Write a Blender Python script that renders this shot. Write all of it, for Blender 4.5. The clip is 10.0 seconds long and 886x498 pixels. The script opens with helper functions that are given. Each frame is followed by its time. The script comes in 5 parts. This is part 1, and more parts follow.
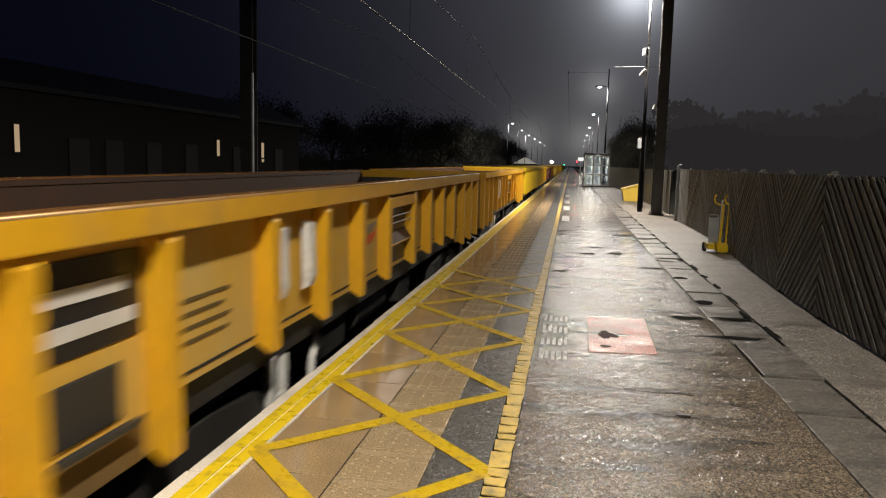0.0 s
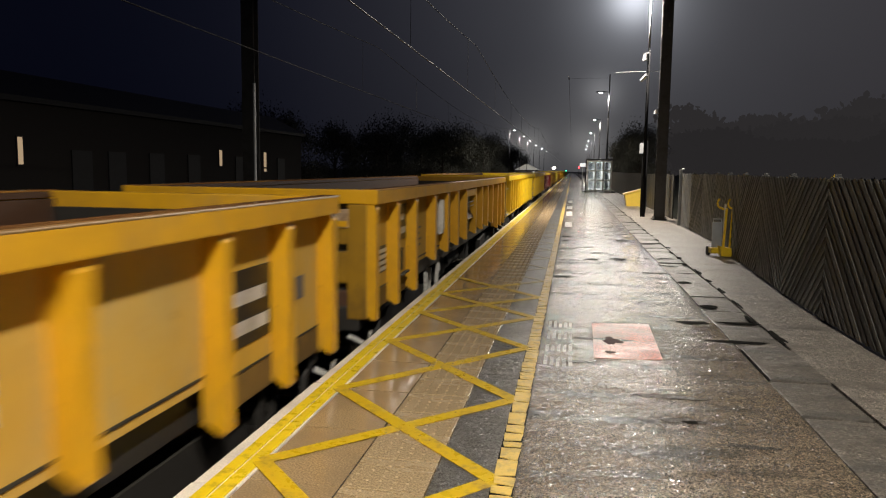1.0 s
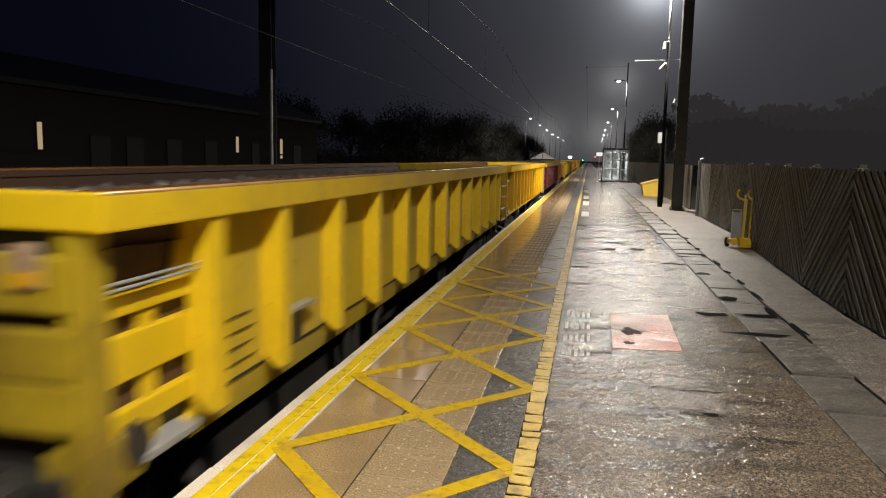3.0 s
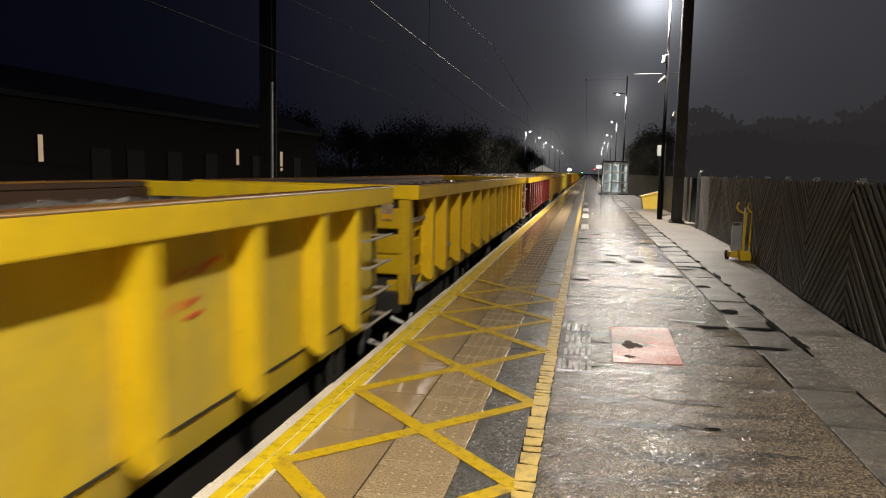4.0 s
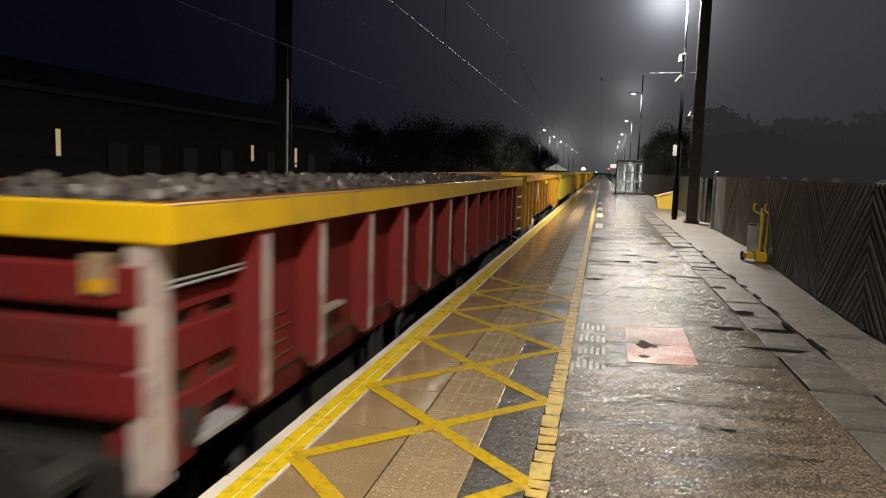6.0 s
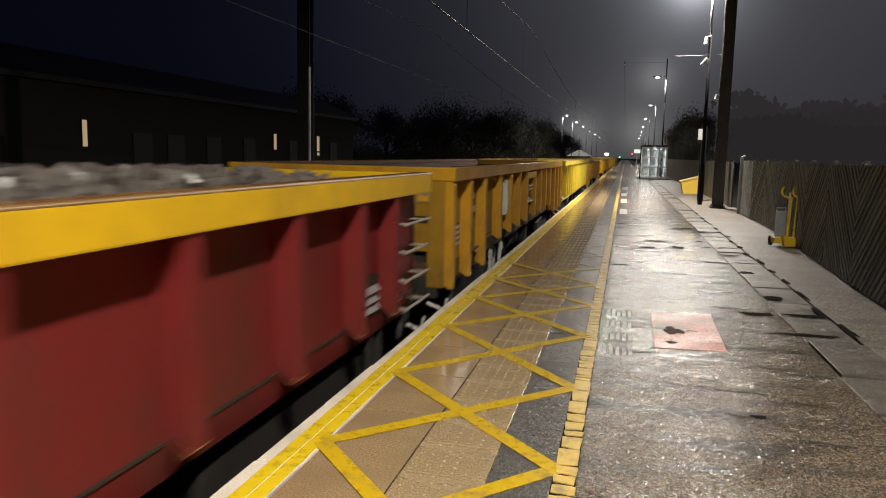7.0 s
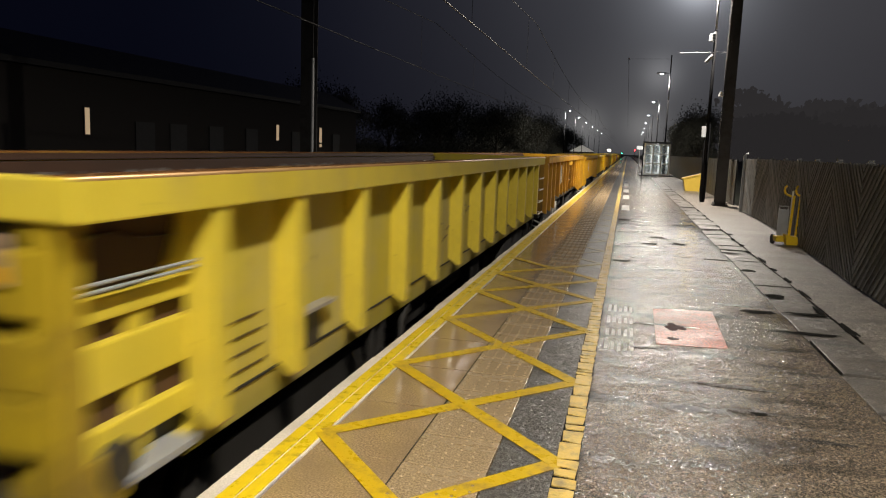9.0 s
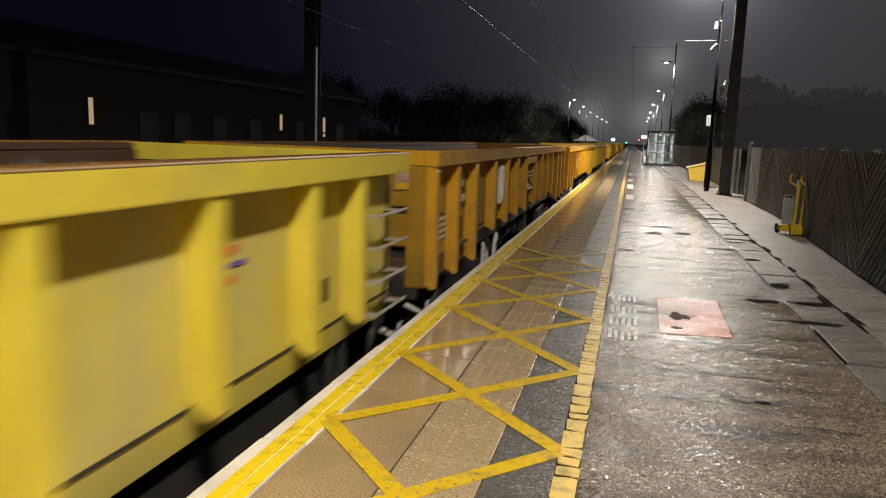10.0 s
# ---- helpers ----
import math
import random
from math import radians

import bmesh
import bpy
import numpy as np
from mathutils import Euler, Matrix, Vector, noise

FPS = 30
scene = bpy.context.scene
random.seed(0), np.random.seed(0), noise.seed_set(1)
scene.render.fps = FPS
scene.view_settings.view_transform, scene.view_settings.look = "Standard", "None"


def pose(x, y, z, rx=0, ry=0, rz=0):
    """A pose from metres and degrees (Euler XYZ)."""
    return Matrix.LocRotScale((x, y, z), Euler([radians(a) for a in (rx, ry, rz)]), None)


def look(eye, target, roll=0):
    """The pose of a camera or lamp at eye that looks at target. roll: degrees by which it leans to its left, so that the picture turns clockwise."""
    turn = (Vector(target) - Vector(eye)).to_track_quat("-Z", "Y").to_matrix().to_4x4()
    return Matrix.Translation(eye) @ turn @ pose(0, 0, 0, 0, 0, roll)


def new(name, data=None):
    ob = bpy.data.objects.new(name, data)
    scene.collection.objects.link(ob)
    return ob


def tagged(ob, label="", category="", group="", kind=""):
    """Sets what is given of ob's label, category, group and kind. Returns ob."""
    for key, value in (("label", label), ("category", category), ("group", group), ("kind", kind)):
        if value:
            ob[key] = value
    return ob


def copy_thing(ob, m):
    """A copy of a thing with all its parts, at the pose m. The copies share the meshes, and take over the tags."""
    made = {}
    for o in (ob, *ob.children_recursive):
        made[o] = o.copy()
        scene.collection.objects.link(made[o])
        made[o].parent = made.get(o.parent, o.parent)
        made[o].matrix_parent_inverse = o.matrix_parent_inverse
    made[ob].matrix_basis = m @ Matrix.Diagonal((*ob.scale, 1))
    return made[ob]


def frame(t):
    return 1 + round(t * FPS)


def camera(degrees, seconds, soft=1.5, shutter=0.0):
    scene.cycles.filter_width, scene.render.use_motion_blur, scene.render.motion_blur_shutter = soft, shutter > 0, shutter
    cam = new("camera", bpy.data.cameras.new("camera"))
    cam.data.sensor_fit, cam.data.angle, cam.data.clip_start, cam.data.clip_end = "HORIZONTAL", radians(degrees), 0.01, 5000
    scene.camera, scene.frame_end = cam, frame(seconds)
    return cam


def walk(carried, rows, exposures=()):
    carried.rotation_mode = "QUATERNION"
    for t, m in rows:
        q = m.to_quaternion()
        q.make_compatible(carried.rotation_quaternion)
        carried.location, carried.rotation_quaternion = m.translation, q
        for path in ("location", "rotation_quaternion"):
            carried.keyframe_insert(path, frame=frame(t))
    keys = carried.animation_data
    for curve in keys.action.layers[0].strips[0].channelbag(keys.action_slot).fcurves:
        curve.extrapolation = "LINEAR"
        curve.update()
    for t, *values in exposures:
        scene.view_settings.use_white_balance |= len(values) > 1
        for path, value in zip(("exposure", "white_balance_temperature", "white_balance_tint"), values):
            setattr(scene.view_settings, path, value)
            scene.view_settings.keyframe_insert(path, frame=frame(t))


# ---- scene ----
cam = camera(62.19, 10.0, 1.15, 0.42)
PATH = [
    (0, (0.056, -0.032, 1.601), (-1.597, 9.759, 0.419), 1.45),
    (0.5, (0.052, -0.017, 1.605), (-1.570, 9.791, 0.524), 1.08),
    (1, (0.053, -0.026, 1.604), (-1.645, 9.769, 0.518), 0.76),
    (1.5, (0.047, -0.024, 1.606), (-1.655, 9.760, 0.434), 0.82),
    (2, (0.040, -0.019, 1.594), (-1.708, 9.740, 0.294), 1.09),
    (2.5, (0.025, 0.001, 1.592), (-1.856, 9.737, 0.299), 1.22),
    (4, (0.008, 0.005, 1.604), (-1.881, 9.765, 0.524), 1.24),
    (4.5, (0.004, -0.002, 1.603), (-1.924, 9.758, 0.585), 1.28),
    (5, (0.006, -0.001, 1.599), (-1.893, 9.767, 0.610), 1.68),
    (5.5, (0.000, 0.000, 1.600), (-1.926, 9.759, 0.573), 1.82),
    (7, (-0.035, 0.016, 1.587), (-2.378, 9.651, 0.294), 1.21),
    (7.5, (-0.036, 0.008, 1.589), (-2.341, 9.647, 0.262), 1.03),
    (8, (-0.037, 0.008, 1.591), (-2.310, 9.656, 0.268), 1.11),
    (8.5, (-0.043, 0.007, 1.586), (-2.341, 9.651, 0.278), 1.64),
    (9, (-0.054, 0.009, 1.581), (-2.400, 9.631, 0.202), 2.09),
    (9.5, (-0.057, 0.012, 1.574), (-2.417, 9.616, 0.092), 2.05),
    (10, (-0.055, 0.014, 1.575), (-2.441, 9.606, 0.057), 2.00),
]
walk(cam, [(t, look(eye, aim, roll)) for t, eye, aim, roll in PATH])

TRACK_X, RAIL_Z = -3.26, -0.915


# ---- night sky and lamps ----
def night_sky():
    w = bpy.data.worlds.new("night")
    scene.world = w
    w.use_nodes = True
    nt = w.node_tree
    n, l = nt.nodes, nt.links
    n.clear()
    out, bg = n.new("ShaderNodeOutputWorld"), n.new("ShaderNodeBackground")
    tc = n.new("ShaderNodeTexCoord")
    # low cloud lit by the town at right; lamp glow painted down the platform
    def toward(v, stops):
        dot = n.new("ShaderNodeVectorMath")
        dot.operation = "DOT_PRODUCT"
        dot.inputs[1].default_value = Vector(v).normalized()
        l.new(tc.outputs["Generated"], dot.inputs[0])
        ramp = n.new("ShaderNodeValToRGB")
        ramp.color_ramp.interpolation = "B_SPLINE"
        e = ramp.color_ramp.elements
        e[0].position, e[0].color = stops[0][0], (*stops[0][1], 1)
        e[1].position, e[1].color = stops[-1][0], (*stops[-1][1], 1)
        for p, c in stops[1:-1]:
            e.new(p).color = (*c, 1)
        l.new(dot.outputs["Value"], ramp.inputs[0])
        return ramp.outputs[0]
    town = toward((0.55, 0.8, 0.12), [(0.30, (0.0019, 0.0023, 0.0060)), (0.50, (0.0026, 0.0031, 0.0078)), (0.60, (0.0062, 0.0066, 0.0128)), (0.74, (0.0165, 0.0163, 0.0222)), (0.86, (0.0215, 0.0203, 0.0246)), (0.95, (0.030, 0.0278, 0.0318)), (1.0, (0.032, 0.0296, 0.0335))])
    # the cloud glow thins a little towards the horizon
    sep, low, dim = n.new("ShaderNodeSeparateXYZ"), n.new("ShaderNodeMapRange"), n.new("ShaderNodeVectorMath")
    l.new(tc.outputs["Generated"], sep.inputs[0])
    low.inputs[1].default_value, low.inputs[2].default_value, low.inputs[3].default_value, low.inputs[4].default_value = 0.02, 0.22, 0.85, 1.0
    l.new(sep.outputs[2], low.inputs[0])
    dim.operation = "SCALE"
    l.new(town, dim.inputs[0])
    l.new(low.outputs[0], dim.inputs["Scale"])
    total = dim.outputs[0]
    # soft lobes of glow, painted into the sky for lit drizzle round the near lamp, the second lamp, the far lamps and
    # those across the line
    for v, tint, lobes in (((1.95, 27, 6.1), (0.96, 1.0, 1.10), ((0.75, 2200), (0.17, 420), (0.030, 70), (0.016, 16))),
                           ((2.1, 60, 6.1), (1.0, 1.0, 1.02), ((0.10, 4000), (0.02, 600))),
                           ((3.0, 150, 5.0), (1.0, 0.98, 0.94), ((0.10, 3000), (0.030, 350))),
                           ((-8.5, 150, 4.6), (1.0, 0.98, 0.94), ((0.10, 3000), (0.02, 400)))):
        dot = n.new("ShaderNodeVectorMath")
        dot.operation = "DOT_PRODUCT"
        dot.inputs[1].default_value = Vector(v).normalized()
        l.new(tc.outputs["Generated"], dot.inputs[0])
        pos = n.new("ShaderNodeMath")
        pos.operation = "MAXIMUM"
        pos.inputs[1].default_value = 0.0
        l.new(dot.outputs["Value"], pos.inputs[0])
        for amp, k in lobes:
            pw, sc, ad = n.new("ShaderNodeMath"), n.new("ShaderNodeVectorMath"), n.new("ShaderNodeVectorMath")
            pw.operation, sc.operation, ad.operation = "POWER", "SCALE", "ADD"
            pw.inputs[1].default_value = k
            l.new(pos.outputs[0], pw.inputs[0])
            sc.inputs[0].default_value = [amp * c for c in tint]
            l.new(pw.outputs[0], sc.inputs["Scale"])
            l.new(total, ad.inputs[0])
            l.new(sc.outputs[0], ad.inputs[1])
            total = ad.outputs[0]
    cloud = n.new("ShaderNodeTexNoise")
    cloud.inputs["Scale"].default_value = 2.2
    cloud.inputs["Detail"].default_value = 4
    l.new(tc.outputs["Generated"], cloud.inputs["Vector"])
    mul = n.new("ShaderNodeMath")
    mul.operation = "MULTIPLY_ADD"
    mul.inputs[1].default_value, mul.inputs[2].default_value = 0.5, 0.75
    l.new(cloud.outputs[0], mul.inputs[0])
    l.new(total, bg.inputs[0])
    l.new(mul.outputs[0], bg.inputs[1])
    l.new(bg.outputs[0], out.inputs[0])


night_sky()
LAMP_Z, REAR_Z = 7.75, 7.9
LAMPS_RIGHT = [(2.0, -33.0), (2.0, -1.5), (1.95, 27.0), (2.1, 60.0), (2.6, 92.0), (2.9, 124.0), (3.2, 156.0), (3.5, 188.0), (3.8, 220.0), (4.2, 252.0)]
LAMPS_LEFT = [(-8.5, 109.0), (-8.5, 130.0), (-8.5, 152.0), (-8.4, 176.0), (-8.2, 202.0), (-8.0, 230.0)]


def platform_light(x, y, z, power, colour=(1.0, 0.95, 0.87), size=0.45):
    d = bpy.data.lights.new("lamp_light", "AREA")
    d.shape, d.size, d.size_y, d.energy, d.color = "RECTANGLE", size, 0.22, power, colour
    d.spread = radians(180)
    ob = new("lamp_light", d)
    ob.matrix_world = pose(x, y, z)
    return ob


for i, (lx, ly) in enumerate(LAMPS_RIGHT[:7]):
    platform_light(lx, ly, (REAR_Z if ly < 10 else LAMP_Z) - 0.20, 1760 if ly < 10 else 2200 if ly < 40 else 950, (1.0, 0.92, 0.79) if ly < 10 else (1.0, 0.91, 0.79))
for lx, ly in LAMPS_LEFT[:3]:
    platform_light(lx, ly, 7.4 - 0.20, 1300, (1.0, 0.94, 0.85))
scene.view_settings.exposure = 0.0


# ---- materials ----
def mat(name, col, rough=0.6, metal=0.0, var=0.25, scale=6.0, bump=0.1, bscale=60.0, dirt=None, dirt_amount=0.4, dirt_scale=1.5,
        coat=0.0, emit=None, power=0.0, rvar=0.15, per_object=0.0, stretch=(1, 1, 1), spec=0.5, bdist=0.01):
    m = bpy.data.materials.new(name)
    m.use_nodes = True
    nt = m.node_tree
    n, l = nt.nodes, nt.links
    b = n["Principled BSDF"]
    b.inputs["Roughness"].default_value, b.inputs["Metallic"].default_value = rough, metal
    b.inputs["Coat Weight"].default_value = coat
    b.inputs["Coat Roughness"].default_value = 0.12
    b.inputs["Specular IOR Level"].default_value = spec
    tc, mp = n.new("ShaderNodeTexCoord"), n.new("ShaderNodeMapping")
    mp.inputs["Scale"].default_value = stretch
    l.new(tc.outputs["Object"], mp.inputs[0])
    n1 = n.new("ShaderNodeTexNoise")
    n1.inputs["Scale"].default_value, n1.inputs["Detail"].default_value, n1.inputs["Roughness"].default_value = scale, 6, 0.65
    l.new(mp.outputs[0], n1.inputs["Vector"])
    mix = n.new("ShaderNodeMix")
    mix.data_type = "RGBA"
    mix.inputs[6].default_value = (*[c * (1 - var) for c in col], 1)
    mix.inputs[7].default_value = (*[min(1, c * (1 + var)) for c in col], 1)
    l.new(n1.outputs[0], mix.inputs[0])
    colour = mix.outputs[2]
    if dirt:
        n2, rp = n.new("ShaderNodeTexNoise"), n.new("ShaderNodeValToRGB")
        n2.inputs["Scale"].default_value, n2.inputs["Detail"].default_value, n2.inputs["Roughness"].default_value = dirt_scale, 8, 0.7
        l.new(mp.outputs[0], n2.inputs["Vector"])
        rp.color_ramp.elements[0].position, rp.color_ramp.elements[1].position = 0.62 - 0.35 * dirt_amount, 0.8 - 0.25 * dirt_amount
        l.new(n2.outputs[0], rp.inputs[0])
        md = n.new("ShaderNodeMix")
        md.data_type = "RGBA"
        md.inputs[7].default_value = (*dirt, 1)
        l.new(rp.outputs[0], md.inputs[0])
        l.new(colour, md.inputs[6])
        colour = md.outputs[2]
    if per_object:
        oi, mm, mo = n.new("ShaderNodeObjectInfo"), n.new("ShaderNodeMath"), n.new("ShaderNodeMix")
        mm.operation = "MULTIPLY_ADD"
        mm.inputs[1].default_value, mm.inputs[2].default_value = per_object, 1 - per_object / 2
        l.new(oi.outputs["Random"], mm.inputs[0])
        mo.data_type, mo.blend_type = "RGBA", "MULTIPLY"
        mo.inputs[0].default_value = 1
        l.new(colour, mo.inputs[6])
        l.new(mm.outputs[0], mo.inputs[7])
        colour = mo.outputs[2]
    l.new(colour, b.inputs["Base Color"])
    if rvar:
        mr = n.new("ShaderNodeMapRange")
        mr.inputs[3].default_value, mr.inputs[4].default_value = max(0.02, rough - rvar), min(1, rough + rvar)
        l.new(n1.outputs[0], mr.inputs[0])
        l.new(mr.outputs[0], b.inputs["Roughness"])
    if bump:
        n3, bp = n.new("ShaderNodeTexNoise"), n.new("ShaderNodeBump")
        n3.inputs["Scale"].default_value, n3.inputs["Detail"].default_value = bscale, 4
        l.new(tc.outputs["Object"], n3.inputs["Vector"])
        bp.inputs["Strength"].default_value, bp.inputs["Distance"].default_value = bump, bdist
        l.new(n3.outputs[0], bp.inputs["Height"])
        l.new(bp.outputs[0], b.inputs["Normal"])
    if emit:
        b.inputs["Emission Color"].default_value = (*emit, 1)
        b.inputs["Emission Strength"].default_value = power
    return m


def wet_ground(name, col, rough_dry, rough_wet, puddle_scale, wet_lo, wet_hi, grain, grain_bump, sag_scale, sag_bump, patch=None, spec=0.5, speck=0.3, lean=0.0):
    """A rained-on surface: coarse grain, damp and pooled areas, slow sags."""
    m = bpy.data.materials.new(name)
    m.use_nodes = True
    nt = m.node_tree
    n, l = nt.nodes, nt.links
    b = n["Principled BSDF"]
    b.inputs["Specular IOR Level"].default_value = spec
    tc = n.new("ShaderNodeTexCoord")
    flow = n.new("ShaderNodeMapping")
    flow.inputs["Scale"].default_value = (0.40, 1.5, 1)
    l.new(tc.outputs["Object"], flow.inputs[0])
    gr = n.new("ShaderNodeTexVoronoi")
    gr.inputs["Scale"].default_value = grain
    l.new(tc.outputs["Object"], gr.inputs["Vector"])
    big = n.new("ShaderNodeTexNoise")
    big.inputs["Scale"].default_value, big.inputs["Detail"].default_value, big.inputs["Roughness"].default_value = puddle_scale, 7, 0.62
    l.new(flow.outputs[0], big.inputs["Vector"])
    wet = n.new("ShaderNodeValToRGB")
    wet.color_ramp.elements[0].position, wet.color_ramp.elements[1].position = wet_lo, wet_hi
    l.new(big.outputs[0], wet.inputs[0])
    spk = n.new("ShaderNodeTexNoise")
    spk.inputs["Scale"].default_value, spk.inputs["Detail"].default_value = grain * 0.6, 3
    l.new(tc.outputs["Object"], spk.inputs["Vector"])
    mix = n.new("ShaderNodeMix")
    mix.data_type = "RGBA"
    mix.inputs[6].default_value = (*[c * (1 - speck) for c in col], 1)
    mix.inputs[7].default_value = (*[min(1, c * (1 + 1.6 * speck)) for c in col], 1)
    con = n.new("ShaderNodeMapRange")
    con.inputs[1].default_value, con.inputs[2].default_value = 0.36, 0.66
    l.new(spk.outputs[0], con.inputs[0])
    l.new(con.outputs[0], mix.inputs[0])
    if grain_bump > 0.3:
        # stones of two sizes, a few of them pale, also painted for wet sparkle
        total = None
        for size, weight in ((0.85, 0.70), (0.40, 0.45), (0.13, 0.12)):
            st, sp, pw, ad = n.new("ShaderNodeTexVoronoi"), n.new("ShaderNodeSeparateColor"), n.new("ShaderNodeMath"), n.new("ShaderNodeMath")
            st.inputs["Scale"].default_value = grain * size
            l.new(tc.outputs["Object"], st.inputs["Vector"])
            l.new(st.outputs["Color"], sp.inputs[0])
            pw.operation, ad.operation = "POWER", "MULTIPLY_ADD"
            pw.inputs[1].default_value = 3.0
            l.new(sp.outputs[1], pw.inputs[0])
            ad.inputs[1].default_value = weight
            l.new(pw.outputs[0], ad.inputs[0])
            if total is None:
                ad.inputs[2].default_value = 0.0
            else:
                l.new(total, ad.inputs[2])
            total = ad.outputs[0]
        mix.inputs[7].default_value = (*[min(1, c * (1 + 4.2 * speck)) for c in col], 1)
        l.new(total, mix.inputs[0])
    colour = mix.outputs[2]
    if patch:
        st, rp, mp = n.new("ShaderNodeTexNoise"), n.new("ShaderNodeValToRGB"), n.new("ShaderNodeMix")
        st.inputs["Scale"].default_value, st.inputs["Detail"].default_value = (2.2 if grain_bump > 0.5 else 1.1), 8
        l.new((flow if grain_bump > 0.5 else tc).outputs[0 if grain_bump > 0.5 else "Object"], st.inputs["Vector"])
        rp.color_ramp.elements[0].position, rp.color_ramp.elements[1].position = 0.5, 0.68
        l.new(st.outputs[0], rp.inputs[0])
        mp.data_type = "RGBA"
        mp.inputs[7].default_value = (*patch, 1)
        l.new(rp.outputs[0], mp.inputs[0])
        l.new(colour, mp.inputs[6])
        colour = mp.outputs[2]
    l.new(colour, b.inputs["Base Color"])
    mr = n.new("ShaderNodeMapRange")
    mr.inputs[3].default_value, mr.inputs[4].default_value = rough_dry, rough_wet
    l.new(wet.outputs[0], mr.inputs[0])
    l.new(mr.outputs[0], b.inputs["Roughness"])
    sag = n.new("ShaderNodeTexNoise")
    sag.inputs["Scale"].default_value, sag.inputs["Detail"].default_value = sag_scale, 3
    l.new(tc.outputs["Object"], sag.inputs["Vector"])
    b2 = n.new("ShaderNodeBump")
    b2.inputs["Strength"].default_value, b2.inputs["Distance"].default_value = sag_bump, 0.03
    if grain_bump > 0.3:
        # patched and rolled by hand: uneven at many sizes
        sag.inputs["Detail"].default_value, sag.inputs["Roughness"].default_value = 6, 0.6
        b2.inputs["Strength"].default_value, b2.inputs["Distance"].default_value = 0.20, 0.07
        l.new(flow.outputs[0], sag.inputs["Vector"])
    l.new(sag.outputs[0], b2.inputs["Height"])
    # each grain of stone is a small wet facet with its own tilt
    tilt = n.new("ShaderNodeVectorMath")
    tilt.operation = "SUBTRACT"
    tilt.inputs[1].default_value = (0.5, 0.5, 0.5)
    l.new(gr.outputs["Color"], tilt.inputs[0])
    if grain_bump > 0.3:
        cl, cs, cd = n.new("ShaderNodeTexVoronoi"), n.new("ShaderNodeVectorMath"), n.new("ShaderNodeVectorMath")
        cl.inputs["Scale"].default_value = grain * 0.36
        l.new(tc.outputs["Object"], cl.inputs["Vector"])
        cs.operation, cd.operation = "SUBTRACT", "MULTIPLY_ADD"
        cs.inputs[1].default_value = (0.5, 0.5, 0.5)
        l.new(cl.outputs["Color"], cs.inputs[0])
        cd.inputs[1].default_value = (0.55, 0.55, 0.55)
        l.new(cs.outputs[0], cd.inputs[0])
        l.new(tilt.outputs[0], cd.inputs[2])
        tilt = cd
    # crossfall: the slabs drain away from the edge
    fall = n.new("ShaderNodeVectorMath")
    fall.operation = "ADD"
    fall.inputs[1].default_value = (lean, 0, 0)
    gs = n.new("ShaderNodeMapRange")
    gs.inputs[3].default_value, gs.inputs[4].default_value = grain_bump, grain_bump * (0.42 if grain_bump > 0.3 else 0.68)
    l.new(wet.outputs[0], gs.inputs[0])
    sc = n.new("ShaderNodeVectorMath")
    sc.operation = "SCALE"
    l.new(tilt.outputs[0], sc.inputs[0])
    l.new(gs.outputs[0], sc.inputs["Scale"])
    su, no = n.new("ShaderNodeVectorMath"), n.new("ShaderNodeVectorMath")
    su.operation, no.operation = "ADD", "NORMALIZE"
    l.new(sc.outputs[0], fall.inputs[0])
    l.new(fall.outputs[0], su.inputs[0])
    l.new(b2.outputs[0], su.inputs[1])
    l.new(su.outputs[0], no.inputs[0])
    l.new(no.outputs[0], b.inputs["Normal"])
    return m


ASPHALT = wet_ground("wet_asphalt", (0.084, 0.066, 0.047), 0.23, 0.12, 2.4, 0.42, 0.62, 180, 0.62, 2.8, 0.15, (0.026, 0.023, 0.020), speck=0.62, spec=0.5)
ASPHALT_R = wet_ground("wet_side_asphalt", (0.128, 0.112, 0.096), 0.42, 0.26, 1.1, 0.45, 0.75, 170, 0.70, 2.0, 0.07, (0.085, 0.073, 0.062), speck=0.8)
ASPHALT_L = wet_ground("fresh_asphalt_strip", (0.062, 0.059, 0.055), 0.36, 0.26, 1.6, 0.45, 0.7, 190, 0.5, 2.5, 0.1, speck=0.35)
SLAB = wet_ground("wet_buff_slab", (0.29, 0.205, 0.112), 0.20, 0.06, 1.7, 0.34, 0.60, 160, 0.03, 1.6, 0.16, (0.235, 0.165, 0.09), lean=0.045, spec=0.65)
TACTILE = wet_ground("wet_tactile_paving", (0.30, 0.222, 0.128), 0.32, 0.14, 1.4, 0.4, 0.7, 150, 0.07, 1.8, 0.14, lean=0.02)
PAVER = wet_ground("wet_grey_paver", (0.10, 0.088, 0.075), 0.42, 0.26, 1.3, 0.4, 0.7, 130, 0.54, 2.2, 0.12, (0.05, 0.048, 0.046))
COPING = wet_ground("worn_white_coping", (0.70, 0.63, 0.55), 0.5, 0.3, 2.0, 0.4, 0.7, 150, 0.06, 2.5, 0.15, (0.36, 0.33, 0.30), speck=0.12)
YELLOW_LINE = mat("yellow_line_paint", (0.74, 0.53, 0.012), 0.3, var=0.22, scale=9, bump=0.25, bscale=140, dirt=(0.20, 0.14, 0.03), dirt_amount=0.2, dirt_scale=5, rvar=0.14, bdist=0.004)
HATCH_PAINT = mat("yellow_hatch_paint", (0.60, 0.40, 0.010), 0.3, var=0.22, scale=7, bump=0.25, bscale=140, dirt=(0.24, 0.15, 0.05), dirt_amount=0.35, dirt_scale=7, rvar=0.14, bdist=0.004)
